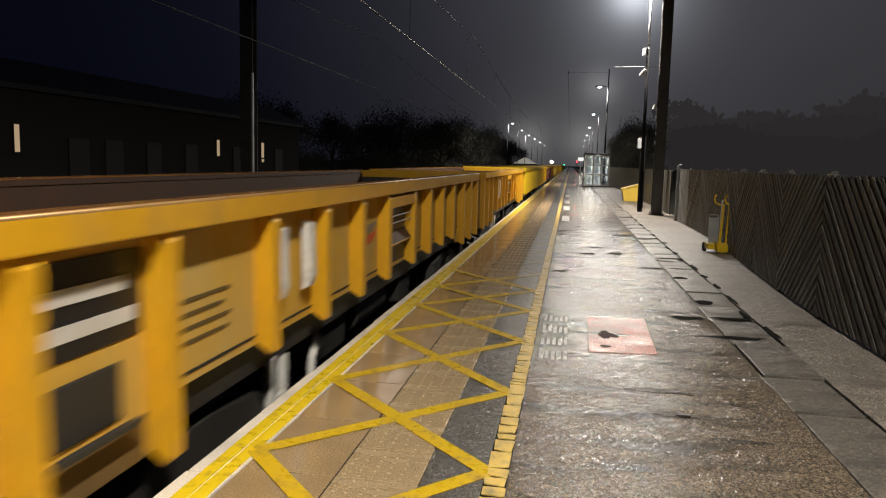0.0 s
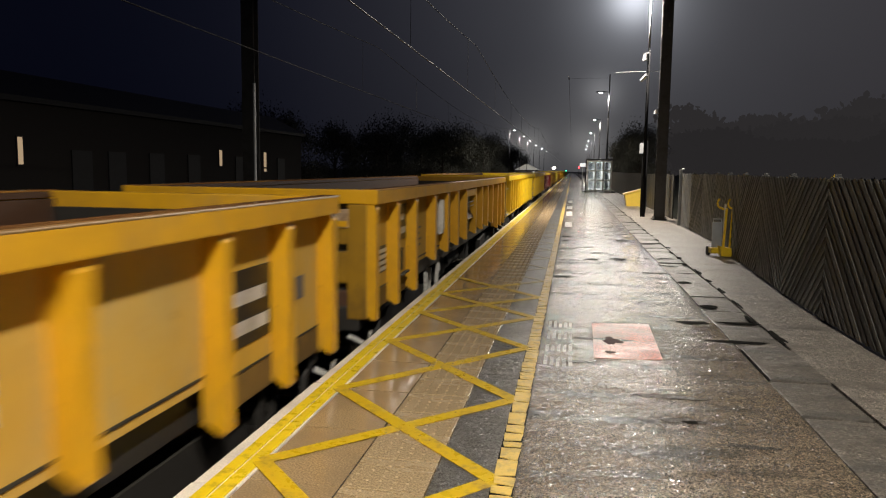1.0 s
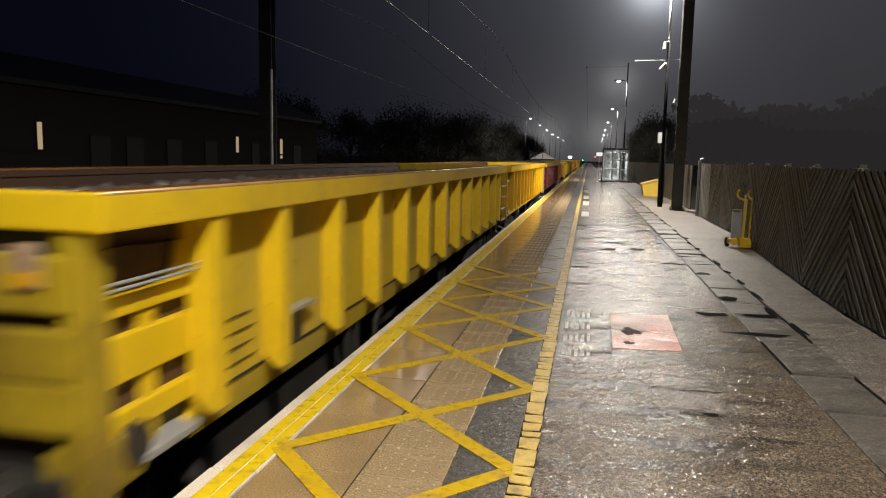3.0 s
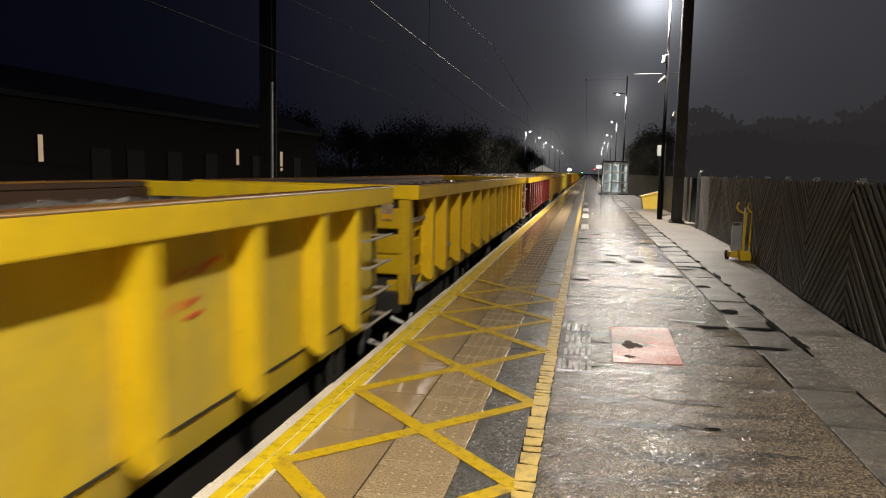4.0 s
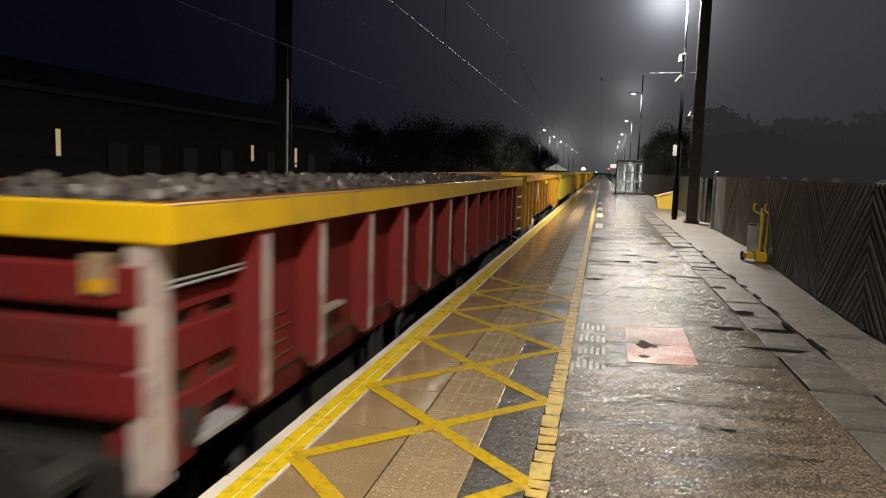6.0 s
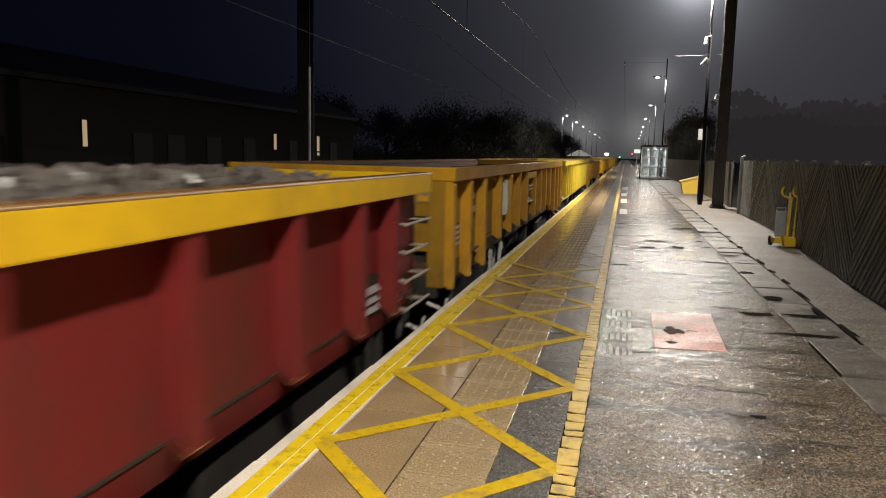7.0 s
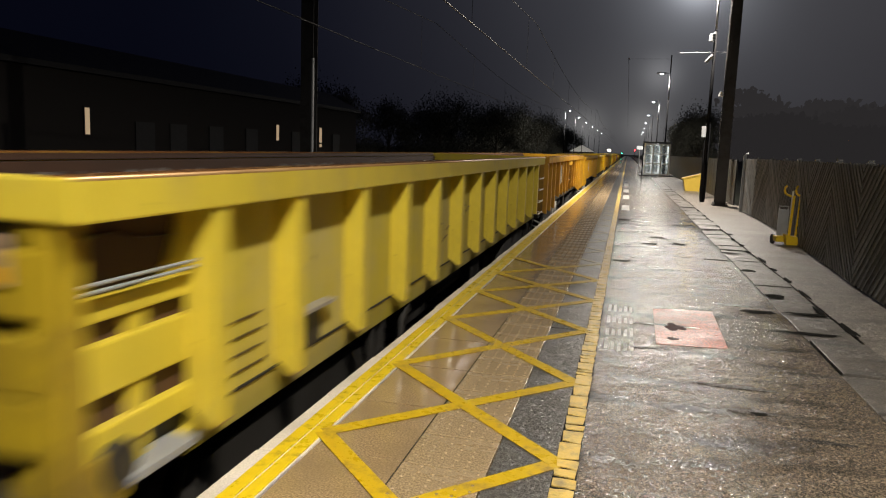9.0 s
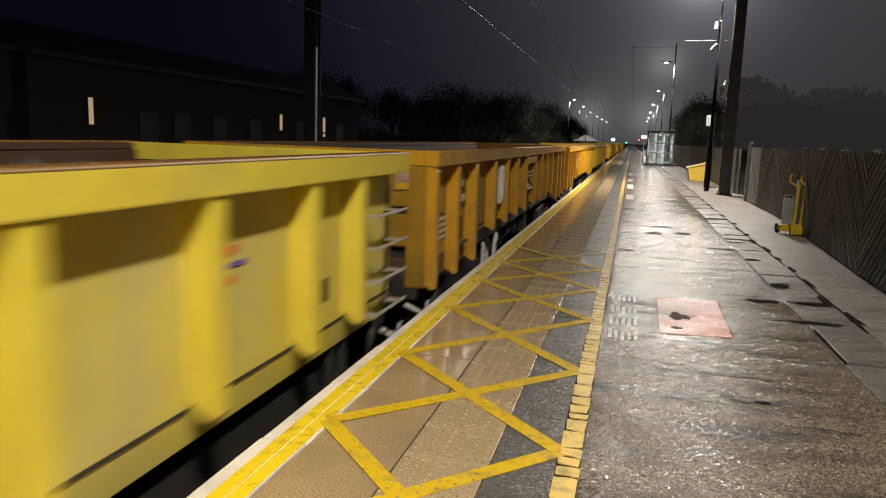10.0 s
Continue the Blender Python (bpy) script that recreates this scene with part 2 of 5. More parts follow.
HATCH_WORN_GLARE = mat("worn_glare_pale_hatch_paint", (0.34, 0.27, 0.11), 0.4, var=0.3, scale=12, bump=0.4, bscale=120, dirt=(0.07, 0.065, 0.06), dirt_amount=0.55, dirt_scale=14, bdist=0.004)
BLOCK_PAINT = mat("yellow_block_paint", (0.66, 0.46, 0.10), 0.38, var=0.2, scale=14, bump=0.5, bscale=90, dirt=(0.25, 0.19, 0.08), dirt_amount=0.45, dirt_scale=9, bdist=0.006)
WHITE_PAINT = mat("worn_white_paint", (0.48, 0.47, 0.45), 0.42, var=0.3, scale=20, bump=0.5, bscale=100, dirt=(0.08, 0.08, 0.08), dirt_amount=0.6, dirt_scale=16, bdist=0.006)
RED_PAINT = wet_ground("faded_red_paint", (0.36, 0.095, 0.07), 0.42, 0.24, 2.5, 0.4, 0.7, 140, 0.46, 2.2, 0.06, (0.27, 0.17, 0.14), speck=0.4)
RED_DARK = mat("wet_dark_red_patch", (0.05, 0.012, 0.010), 0.75, var=0.4, scale=12, bump=0.4, bscale=80)
MOSS = mat("dark_moss", (0.010, 0.0095, 0.008), 0.95, var=0.4, scale=30, bump=0.5, bscale=120, spec=0.03)
DAMP = wet_ground("dark_damp_asphalt", (0.034, 0.030, 0.026), 0.34, 0.2, 2.4, 0.42, 0.62, 180, 0.7, 2.8, 0.15, speck=0.7, spec=0.3)
JOINT = mat("dark_joint", (0.022, 0.019, 0.017), 0.6, var=0.4, bump=0.6, spec=0.2)
BRICK = mat("platform_wall", (0.10, 0.075, 0.06), 0.8, var=0.3, scale=12)
BALLAST = mat("ballast", (0.06, 0.055, 0.05), 0.8, var=0.5, scale=22, bump=0.9, bscale=30, bdist=0.03)
EARTH = mat("dark_verge", (0.03, 0.035, 0.022), 0.9, var=0.4, scale=3, bump=0.6, bscale=12, bdist=0.05)
RAIL = mat("rail_steel", (0.30, 0.27, 0.24), 0.35, 0.9, dirt=(0.12, 0.06, 0.03), dirt_amount=0.4)
SLEEPER = mat("concrete_sleeper", (0.22, 0.21, 0.19), 0.8)
FENCE = mat("dark_stained_timber", (0.066, 0.063, 0.057), 0.5, var=0.45, scale=5, bump=0.5, bscale=50, stretch=(8, 8, 1), per_object=0.9, dirt=(0.016, 0.018, 0.013), dirt_amount=0.5)
FENCE_BACK = mat("black_weathered_boards", (0.062, 0.059, 0.053), 0.7, var=0.5, scale=4, bump=0.4, bscale=40, dirt=(0.024, 0.022, 0.018), dirt_amount=0.3)
CAP = mat("wet_metal_cap", (0.65, 0.65, 0.66), 0.15, 0.9, bump=0.05)
MAST = mat("dark_weathered_steel", (0.065, 0.062, 0.060), 0.8, 0.0, var=0.35, scale=8, dirt=(0.028, 0.022, 0.018), dirt_amount=0.4)
GALV = mat("galvanised_steel", (0.30, 0.31, 0.32), 0.5, 0.2, var=0.18, scale=14)
DARK_COL = mat("near_black_column", (0.012, 0.012, 0.013), 1.0, rvar=0, var=0.3, spec=0.0)
WIRE = mat("bright_contact_wire", (0.10, 0.09, 0.08), 0.42, 0.7, var=0.05, rvar=0, bump=0)
WIRE_DULL = mat("dull_wire", (0.012, 0.011, 0.010), 0.6, 0.2, bump=0)
GLASS_FRAME = mat("pale_shelter_frame", (0.85, 0.83, 0.78), 0.4, var=0.1)
BLACK = mat("black_rubber", (0.015, 0.015, 0.016), 0.6)
SIGN_WHITE = mat("white_sign", (0.7, 0.7, 0.7), 0.35, var=0.06)
TROLLEY_Y = mat("yellow_trolley_paint", (0.70, 0.47, 0.02), 0.3, var=0.15, dirt=(0.25, 0.16, 0.03), dirt_amount=0.25, dirt_scale=8)
BIN_Y = mat("yellow_grit_bin_plastic", (0.62, 0.43, 0.06), 0.4, var=0.12)
ALU = mat("brushed_aluminium", (0.55, 0.56, 0.57), 0.38, 0.75, var=0.2)
LEAF = mat("night_foliage", (0.105, 0.105, 0.088), 0.9, var=0.2, bump=0, per_object=0.4, spec=0.1)
BARK = mat("bark", (0.05, 0.04, 0.03), 0.9)
DULL_DOOR = mat("dull_dark_door", (0.022, 0.021, 0.022), 0.6, var=0.2)
WALL_DARK = mat("dark_brick_wall", (0.022, 0.018, 0.016), 0.85, var=0.3, scale=9, bump=0.4, bscale=30)
DOOR_GREY = mat("grey_door_panel", (0.10, 0.10, 0.11), 0.6, var=0.2)
ROOF = mat("slate_roof", (0.010, 0.010, 0.011), 0.6, var=0.3)
WINDOW_GLOW = mat("lit_window", (0.8, 0.65, 0.42), 0.4, bump=0, emit=(1.0, 0.70, 0.42), power=0.34, var=0.1)
LED = mat("led_panel", (0.9, 0.9, 0.9), 0.3, bump=0, emit=(0.93, 0.97, 1.0), power=40)
LED_FAR = mat("led_panel_far", (0.9, 0.9, 0.9), 0.3, bump=0, emit=(0.93, 0.97, 1.0), power=22)
HEAD_GLOW = mat("warm_floodlight", (0.9, 0.8, 0.6), 0.3, bump=0, emit=(1.0, 0.83, 0.6), power=90)
RED_GLOW = mat("red_signal", (0.8, 0.05, 0.05), 0.3, bump=0, emit=(1.0, 0.05, 0.06), power=12)
GREEN_GLOW = mat("green_signal", (0.05, 0.8, 0.4), 0.3, bump=0, emit=(0.08, 1.0, 0.5), power=5)
TENT_WHITE = mat("pale_roof_sheet", (0.7, 0.7, 0.68), 0.5, emit=None)


def glass_mat():
    m = bpy.data.materials.new("shelter_glass")
    m.use_nodes = True
    b = m.node_tree.nodes["Principled BSDF"]
    b.inputs["Base Color"].default_value = (0.75, 0.8, 0.8, 1)
    b.inputs["Transmission Weight"].default_value = 0.9
    b.inputs["Roughness"].default_value = 0.12
    b.inputs["IOR"].default_value = 1.45
    return m


GLASS = glass_mat()


# ---- mesh helpers ----
def box(bm, x0, x1, y0, y1, z0, z1, bevel=0.0):
    r = bmesh.ops.create_cube(bm, size=1.0, matrix=Matrix.LocRotScale(((x0 + x1) / 2, (y0 + y1) / 2, (z0 + z1) / 2), None, (abs(x1 - x0), abs(y1 - y0), abs(z1 - z0))))
    if bevel:
        edges = list({e for v in r["verts"] for e in v.link_edges})
        bmesh.ops.bevel(bm, geom=edges, offset=bevel, segments=2, affect="EDGES", profile=0.6)
    return bm


def obox(*a, bevel=0.0):
    return box(bmesh.new(), *a, bevel=bevel)


def prism(bm, pts, axis, a, b):
    """A closed outline swept from a to b along an axis; pts are the two other coordinates in x, y, z order."""
    def p3(u, v, w):
        return {"x": (w, u, v), "y": (u, w, v), "z": (u, v, w)}[axis]
    va, vb = [bm.verts.new(p3(u, v, a)) for u, v in pts], [bm.verts.new(p3(u, v, b)) for u, v in pts]
    k = len(pts)
    bm.faces.new(va)
    bm.faces.new(vb[::-1])
    for i in range(k):
        bm.faces.new((va[i], vb[i], vb[(i + 1) % k], va[(i + 1) % k]))
    bmesh.ops.recalc_face_normals(bm, faces=bm.faces[:])
    return bm


def rod(bm, a, b, r, seg=8, r2=None):
    a, b = Vector(a), Vector(b)
    d = b - a
    m = Matrix.Translation((a + b) / 2) @ d.to_track_quat("Z", "Y").to_matrix().to_4x4()
    bmesh.ops.create_cone(bm, cap_ends=True, segments=seg, radius1=r, radius2=r if r2 is None else r2, depth=d.length, matrix=m)
    return bm


def bent(bm, pts, r, seg=6):
    """One tube swept through the points."""
    pts = [Vector(p) for p in pts]
    rings = []
    for i, p in enumerate(pts):
        d = (pts[min(i + 1, len(pts) - 1)] - pts[max(i - 1, 0)]).normalized()
        u = d.cross(Vector((0.31, 0.05, 0.95))).normalized()
        v = d.cross(u)
        rings.append([bm.verts.new(p + r * (u * math.cos(2 * math.pi * k / seg) + v * math.sin(2 * math.pi * k / seg))) for k in range(seg)])
    for a, b in zip(rings, rings[1:]):
        for k in range(seg):
            bm.faces.new((a[k], a[(k + 1) % seg], b[(k + 1) % seg], b[k]))
    bm.faces.new(rings[0])
    bm.faces.new(rings[-1])
    bmesh.ops.recalc_face_normals(bm, faces=bm.faces[:])
    return bm


def mesh_of(bm, name, material, smooth=False):
    me = bpy.data.meshes.new(name)
    if smooth:
        for f in bm.faces:
            f.smooth = True
    bm.to_mesh(me)
    bm.free()
    me.materials.append(material)
    return me


def part(name, bm, material, parent, label="", smooth=False):
    ob = new(name, mesh_of(bm, name, material, smooth))
    ob.parent = parent
    if label:
        ob["label"] = label
    return ob


def piece(name, me, parent, m):
    ob = new(name, me)
    ob.parent = parent
    ob.matrix_basis = m
    return ob


def thing(name, label, category, group="", m=None):
    ob = new(name)
    ob.empty_display_size = 0.2
    if m is not None:
        ob.matrix_basis = m
    return tagged(ob, label, category, group)


def struct(name, bm, material, label, category=""):
    return tagged(new(name, mesh_of(bm, name, material)), label, category, kind="structure")


# ---- ground, tracks and platform ----
def flat_sheet(x0, x1, y0, y1, z, nx, ny, lump=0.0):
    bm = bmesh.new()
    vs = [[bm.verts.new((x0 + (x1 - x0) * i / nx, y0 + (y1 - y0) * j / ny, z + lump * noise.noise((i * 0.7, j * 0.7, 3.1)))) for i in range(nx + 1)] for j in range(ny + 1)]
    for j in range(ny):
        for i in range(nx):
            bm.faces.new((vs[j][i], vs[j][i + 1], vs[j + 1][i + 1], vs[j + 1][i]))
    return bm


struct("ground", flat_sheet(-1500, 1500, -1500, 1500, -1.5, 60, 60, 0.1), EARTH, "dark grassy ground around the railway at night", "ground")
bed = bmesh.new()
prism(bed, [(-9.6, -1.6), (-1.75, -1.6), (-1.75, -1.12), (-9.0, -1.12)], "y", -120, 420)
struct("ballast_bed", bed, BALLAST, "dark grey stone ballast under the two tracks", "ballast")

EDGE = -1.80
CORE = struct("platform", prism(bmesh.new(), [(EDGE + 0.06, -1.55), (3.6, -1.55), (3.6, -0.06), (EDGE + 0.06, -0.06)], "y", -60, 420), BRICK,
              "long station platform with rain-soaked surface", "platform")


def surface(name, x0, x1, material, label, y0=-60, y1=420, top=0.0):
    ob = new(name, mesh_of(obox(x0, x1, y0, y1, -0.058, top), name, material))
    ob.parent = CORE
    ob["label"] = label
    return ob


surface("asphalt_strip", -0.612, -0.302, ASPHALT_L, "dark fine-grained asphalt strip beside the tactile paving")
surface("asphalt_surface", -0.302, 1.60, ASPHALT, "wet black asphalt with sparkling grain and puddles")
surface("side_asphalt", 2.08, 3.6, ASPHALT_R, "damp grey asphalt beside the fence")
surface("bedding", EDGE + 0.06, -0.612, JOINT, "dark bedding under the slabs", top=-0.05)
surface("channel_bed", 1.60, 2.08, JOINT, "dark joint bed between pavers", top=-0.022)


def track(name, xc):
    t = tagged(new(name), "railway track with steel rails on concrete sleepers", "track", kind="structure")
    prof = [(-0.07, 0), (0.07, 0), (0.07, 0.02), (0.012, 0.04), (0.012, 0.11), (0.036, 0.12), (0.036, 0.155), (-0.036, 0.155), (-0.036, 0.12), (-0.012, 0.11), (-0.012, 0.04), (-0.07, 0.02)]
    for s in (-1, 1):
        part("rail", prism(bmesh.new(), [(xc + s * 0.7535 + u, RAIL_Z - 0.155 + v) for u, v in prof], "y", -120, 420), RAIL, t)
    me = mesh_of(obox(-1.25, 1.25, -0.13, 0.13, -0.18, 0.0, bevel=0.015), "sleeper", SLEEPER)
    for k in range(90):
        piece("sleeper", me, t, pose(xc, -3 + 0.7 * k, RAIL_Z - 0.155))
    return t


track("track_1", TRACK_X)
track("track_2", TRACK_X - 3.4)


# ---- wagons ----
def paint(name, col, dust, rust=(0.10, 0.045, 0.02), amount=0.35, rough=0.42, spec=0.4):
    """Weathered wagon paint: dust in soft clouds, thin vertical rust runs, chips."""
    m = mat(name, col, rough, spec=spec, var=0.18, scale=3.5, bump=0.15, bscale=18, dirt=dust, dirt_amount=amount, dirt_scale=1.3, rvar=0.14, bdist=0.012, stretch=(1, 1, 0.6))
    n, l = m.node_tree.nodes, m.node_tree.links
    b = n["Principled BSDF"]
    src = b.inputs["Base Color"].links[0].from_socket
    tc, mp = n.new("ShaderNodeTexCoord"), n.new("ShaderNodeMapping")
    mp.inputs["Scale"].default_value = (5.0, 5.0, 0.7)
    l.new(tc.outputs["Object"], mp.inputs[0])
    grime = tuple(0.5 * a + 0.5 * r for a, r in zip(dust, rust))
    for vec, scale, lo, hi, tone in ((tc.outputs["Object"], 0.8, 0.50, 0.72, grime), (tc.outputs["Object"], 3.1, 0.56, 0.74, tuple(min(1, 1.15 * a) for a in dust)), (mp.outputs[0], 1.3, 0.60, 0.80, tuple(0.6 * a + 0.4 * r for a, r in zip(dust, rust))), (tc.outputs["Object"], 9.0, 0.66, 0.72, rust)):
        nz, rp, mx = n.new("ShaderNodeTexNoise"), n.new("ShaderNodeMapRange"), n.new("ShaderNodeMix")
        nz.inputs["Scale"].default_value, nz.inputs["Detail"].default_value, nz.inputs["Roughness"].default_value = scale, 7, 0.7
        l.new(vec, nz.inputs["Vector"])
        rp.inputs[1].default_value, rp.inputs[2].default_value, rp.inputs[4].default_value = lo, hi, 0.42 + 0.033 * min(10, scale)
        l.new(nz.outputs[0], rp.inputs[0])
        mx.data_type = "RGBA"
        mx.inputs[7].default_value = (*tone, 1)
        l.new(rp.outputs[0], mx.inputs[0])
        l.new(src, mx.inputs[6])
        src = mx.outputs[2]
    l.new(src, b.inputs["Base Color"])
    return m


ORANGE = paint("orange_wagon_paint", (0.60, 0.315, 0.010), (0.40, 0.24, 0.06), amount=0.25)
ORANGE_P = paint("dusty_orange_panel", (0.54, 0.32, 0.05), (0.43, 0.31, 0.12), amount=0.55, rough=0.75, spec=0.12)
ORANGE_D = paint("dirty_orange_wagon_paint", (0.50, 0.255, 0.010), (0.27, 0.145, 0.035), amount=0.45)
GOLD = paint("golden_yellow_wagon_paint", (0.72, 0.44, 0.008), (0.42, 0.25, 0.03), amount=0.25)
LIME = paint("lime_yellow_wagon_paint", (0.68, 0.46, 0.010), (0.43, 0.31, 0.035), amount=0.2)
LIME_P = paint("dusty_lime_panel", (0.57, 0.41, 0.022), (0.45, 0.345, 0.07), amount=0.6, rough=0.75, spec=0.12)
PALE_LIME = paint("pale_lime_wagon_paint", (0.60, 0.475, 0.045), (0.43, 0.34, 0.09), amount=0.25)
PALE_LIME_P = paint("dusty_pale_lime_panel", (0.53, 0.435, 0.055), (0.45, 0.38, 0.15), amount=0.6, rough=0.75, spec=0.12)
YELLOW = paint("yellow_wagon_paint", (0.72, 0.458, 0.006), (0.47, 0.31, 0.025), amount=0.2)
YELLOW_P = paint("dusty_yellow_panel", (0.63, 0.415, 0.014), (0.47, 0.335, 0.045), amount=0.45, rough=0.75, spec=0.12)
ORANGE_G = paint("grimy_orange_panel", (0.47, 0.275, 0.028), (0.31, 0.195, 0.075), amount=0.75, rough=0.7, spec=0.15)
SILL = paint("dark_brown_sill", (0.21, 0.125, 0.035), (0.085, 0.058, 0.034), amount=0.7, rough=0.75, spec=0.15)
# end paints: darker versions of the side paints
ORANGE_E = paint("darker_orange_end", (0.30, 0.165, 0.014), (0.13, 0.075, 0.02), amount=0.55)
LIME_E = paint("darker_lime_end", (0.37, 0.265, 0.015), (0.11, 0.07, 0.02), amount=0.6)
YELLOW_E = paint("darker_yellow_end", (0.52, 0.335, 0.008), (0.26, 0.15, 0.015), amount=0.5)
MAROON = paint("maroon_wagon_paint", (0.155, 0.015, 0.016), (0.085, 0.026, 0.020), amount=0.45, rough=0.6, spec=0.2)
MAROON_E = mat("bare_white_rib_edge", (0.45, 0.38, 0.36), 0.45, dirt=(0.2, 0.05, 0.05), dirt_amount=0.35, dirt_scale=4)
RUST = mat("rusty_inner_steel", (0.070, 0.032, 0.016), 0.7, var=0.4, scale=4, bump=0.4, bscale=30, dirt=(0.06, 0.03, 0.018), dirt_amount=0.5)
RUST_WET = mat("wet_rusty_edge", (0.24, 0.105, 0.035), 0.16, rvar=0.08, var=0.4, scale=5, bump=0.08, bscale=30, dirt=(0.40, 0.22, 0.04), dirt_amount=0.4, dirt_scale=2)
GLINT_STEEL = mat("glossy_glint_steel", (0.38, 0.23, 0.10), 0.36, 0.4, var=0.35, scale=3, bump=0.1, dirt=(0.30, 0.16, 0.06), dirt_amount=0.35, dirt_scale=2.5, rvar=0.12)
UNDER = mat("dirty_underframe_and_shade", (0.022, 0.020, 0.018), 0.6, var=0.4, scale=9)
WHEEL = mat("worn_wheel_steel", (0.10, 0.09, 0.085), 0.4, 0.6, var=0.3)
BRAKE_WHITE = mat("white_brake_gear", (0.62, 0.61, 0.58), 0.45, dirt=(0.2, 0.19, 0.17), dirt_amount=0.35, dirt_scale=6)
STONE = mat("wet_load_stone", (0.12, 0.105, 0.095), 0.35, var=0.5, scale=5, bump=0.5, bscale=30)
SPOIL = mat("dark_spoil", (0.05, 0.04, 0.034), 0.6, var=0.5, scale=6, bump=0.8, bscale=20, bdist=0.03)
PANEL_BLACK = mat("black_panel_and_bay_shade", (0.012, 0.012, 0.013), 0.4, var=0.2)
BAR_WHITE = mat("white_lettering_bar", (0.55, 0.53, 0.50), 0.45, dirt=(0.25, 0.2, 0.15), dirt_amount=0.3)
PLATE_DULL = mat("dirty_data_plate", (0.40, 0.29, 0.19), 0.55, var=0.3, scale=18, dirt=(0.16, 0.09, 0.04), dirt_amount=0.5, dirt_scale=9)
RUNG = mat("pale_rung_steel", (0.36, 0.33, 0.29), 0.4, 0.2, var=0.25, dirt=(0.16, 0.12, 0.08), dirt_amount=0.35, dirt_scale=6)
BAR_RED = mat("red_marking", (0.50, 0.06, 0.03), 0.45)
BAR_BLUE = mat("violet_marking", (0.12, 0.08, 0.30), 0.45)
BAR_GREY = mat("faded_grey_marking", (0.20, 0.17, 0.15), 0.5)
BAR_PINK = mat("pale_violet_paint", (0.52, 0.42, 0.56), 0.5)
BAR_PLUM = mat("plum_sprayed_paint", (0.16, 0.03, 0.09), 0.5)
BAR_SKY = mat("pale_blue_sprayed_paint", (0.30, 0.42, 0.48), 0.5)
BAR_BROWN = mat("faded_dark_lettering", (0.10, 0.065, 0.02), 0.5)

LENGTH = 14.5
RIBS_A = [1.03, 2.03, 3.36, 4.46, 5.53, 6.60, 7.95, 9.05, 10.13, 11.22, 12.48, 13.45]
RIBS_B = [0.97] + [1.85 + 1.11 * k for k in range(11)] + [13.78]


def load_mesh(top, heap, seed):
    bm = bmesh.new()
    nx, ny = 8, 60
    x0, x1, y0, y1 = -1.22, 1.22, 0.14, LENGTH - 0.14
    vs = []
    for j in range(ny + 1):
        row = []
        for i in range(nx + 1):
            u, v = i / nx, j / ny
            edge = min(1.0, 4 * u * (1 - u) * 1.4) * min(1, 12 * v * (1 - v))
            z = top + heap * edge + 0.07 * noise.noise((u * 6 + seed, v * 30, seed))
            row.append(bm.verts.new((x0 + (x1 - x0) * u, y0 + (y1 - y0) * v, z)))
        vs.append(row)
    for j in range(ny):
        for i in range(nx):
            bm.faces.new((vs[j][i], vs[j][i + 1], vs[j + 1][i + 1], vs[j + 1][i]))
    return bm


def stones_mesh(top, heap, seed, count):
    rnd = random.Random(seed + 7)
    verts, faces = [], []
    base = [(-1, -1, -0.8), (1, -1, -0.8), (1, 1, -0.8), (-1, 1, -0.8), (-0.7, -0.7, 0.8), (0.6, -0.8, 0.7), (0.8, 0.6, 0.9), (-0.6, 0.7, 0.6)]
    quads = [(3, 2, 1, 0), (4, 5, 6, 7), (0, 1, 5, 4), (1, 2, 6, 5), (2, 3, 7, 6), (3, 0, 4, 7)]
    for _ in range(count):
        u, v = rnd.random(), rnd.random()
        edge = min(1.0, 4 * u * (1 - u) * 1.4) * min(1, 12 * v * (1 - v))
        c = Vector((-1.18 + 2.36 * u, 0.2 + (LENGTH - 0.4) * v, top + heap * edge + rnd.uniform(0.0, 0.05)))
        q = Euler((rnd.uniform(0, 6), rnd.uniform(0, 6), rnd.uniform(0, 6))).to_matrix()
        s = Vector((rnd.uniform(0.025, 0.075), rnd.uniform(0.025, 0.06), rnd.uniform(0.015, 0.045)))
        k = len(verts)
        for b in base:
            p = Vector((b[0] * s.x, b[1] * s.y, b[2] * s.z)) * rnd.uniform(0.8, 1.15)
            verts.append(c + q @ p)
        faces += [tuple(k + i for i in f) for f in quads]
    me = bpy.data.meshes.new("stone_layer")
    me.from_pydata(verts, [], faces)
    me.materials.append(STONE)
    return me


def wheel_bm(r=0.42):
    bm = bmesh.new()
    prof = [(-0.07, 0.14), (-0.07, r + 0.02), (-0.04, r + 0.028), (-0.03, r), (0.06, r - 0.008), (0.06, r - 0.05), (0.02, r - 0.08), (0.015, 0.16), (0.07, 0.13), (0.07, 0.0), (-0.07, 0.0)]
    seg = 20
    rings = [[bm.verts.new((x, rr * math.cos(2 * math.pi * k / seg), rr * math.sin(2 * math.pi * k / seg))) for k in range(seg)] for x, rr in prof if rr > 0]
    for a, b in zip(rings, rings[1:]):
        for k in range(seg):
            bm.faces.new((a[k], a[(k + 1) % seg], b[(k + 1) % seg], b[k]))
    bm.faces.new(rings[-1])
    bm.faces.new(rings[0][::-1])
    bmesh.ops.recalc_face_normals(bm, faces=bm.faces[:])
    return bm


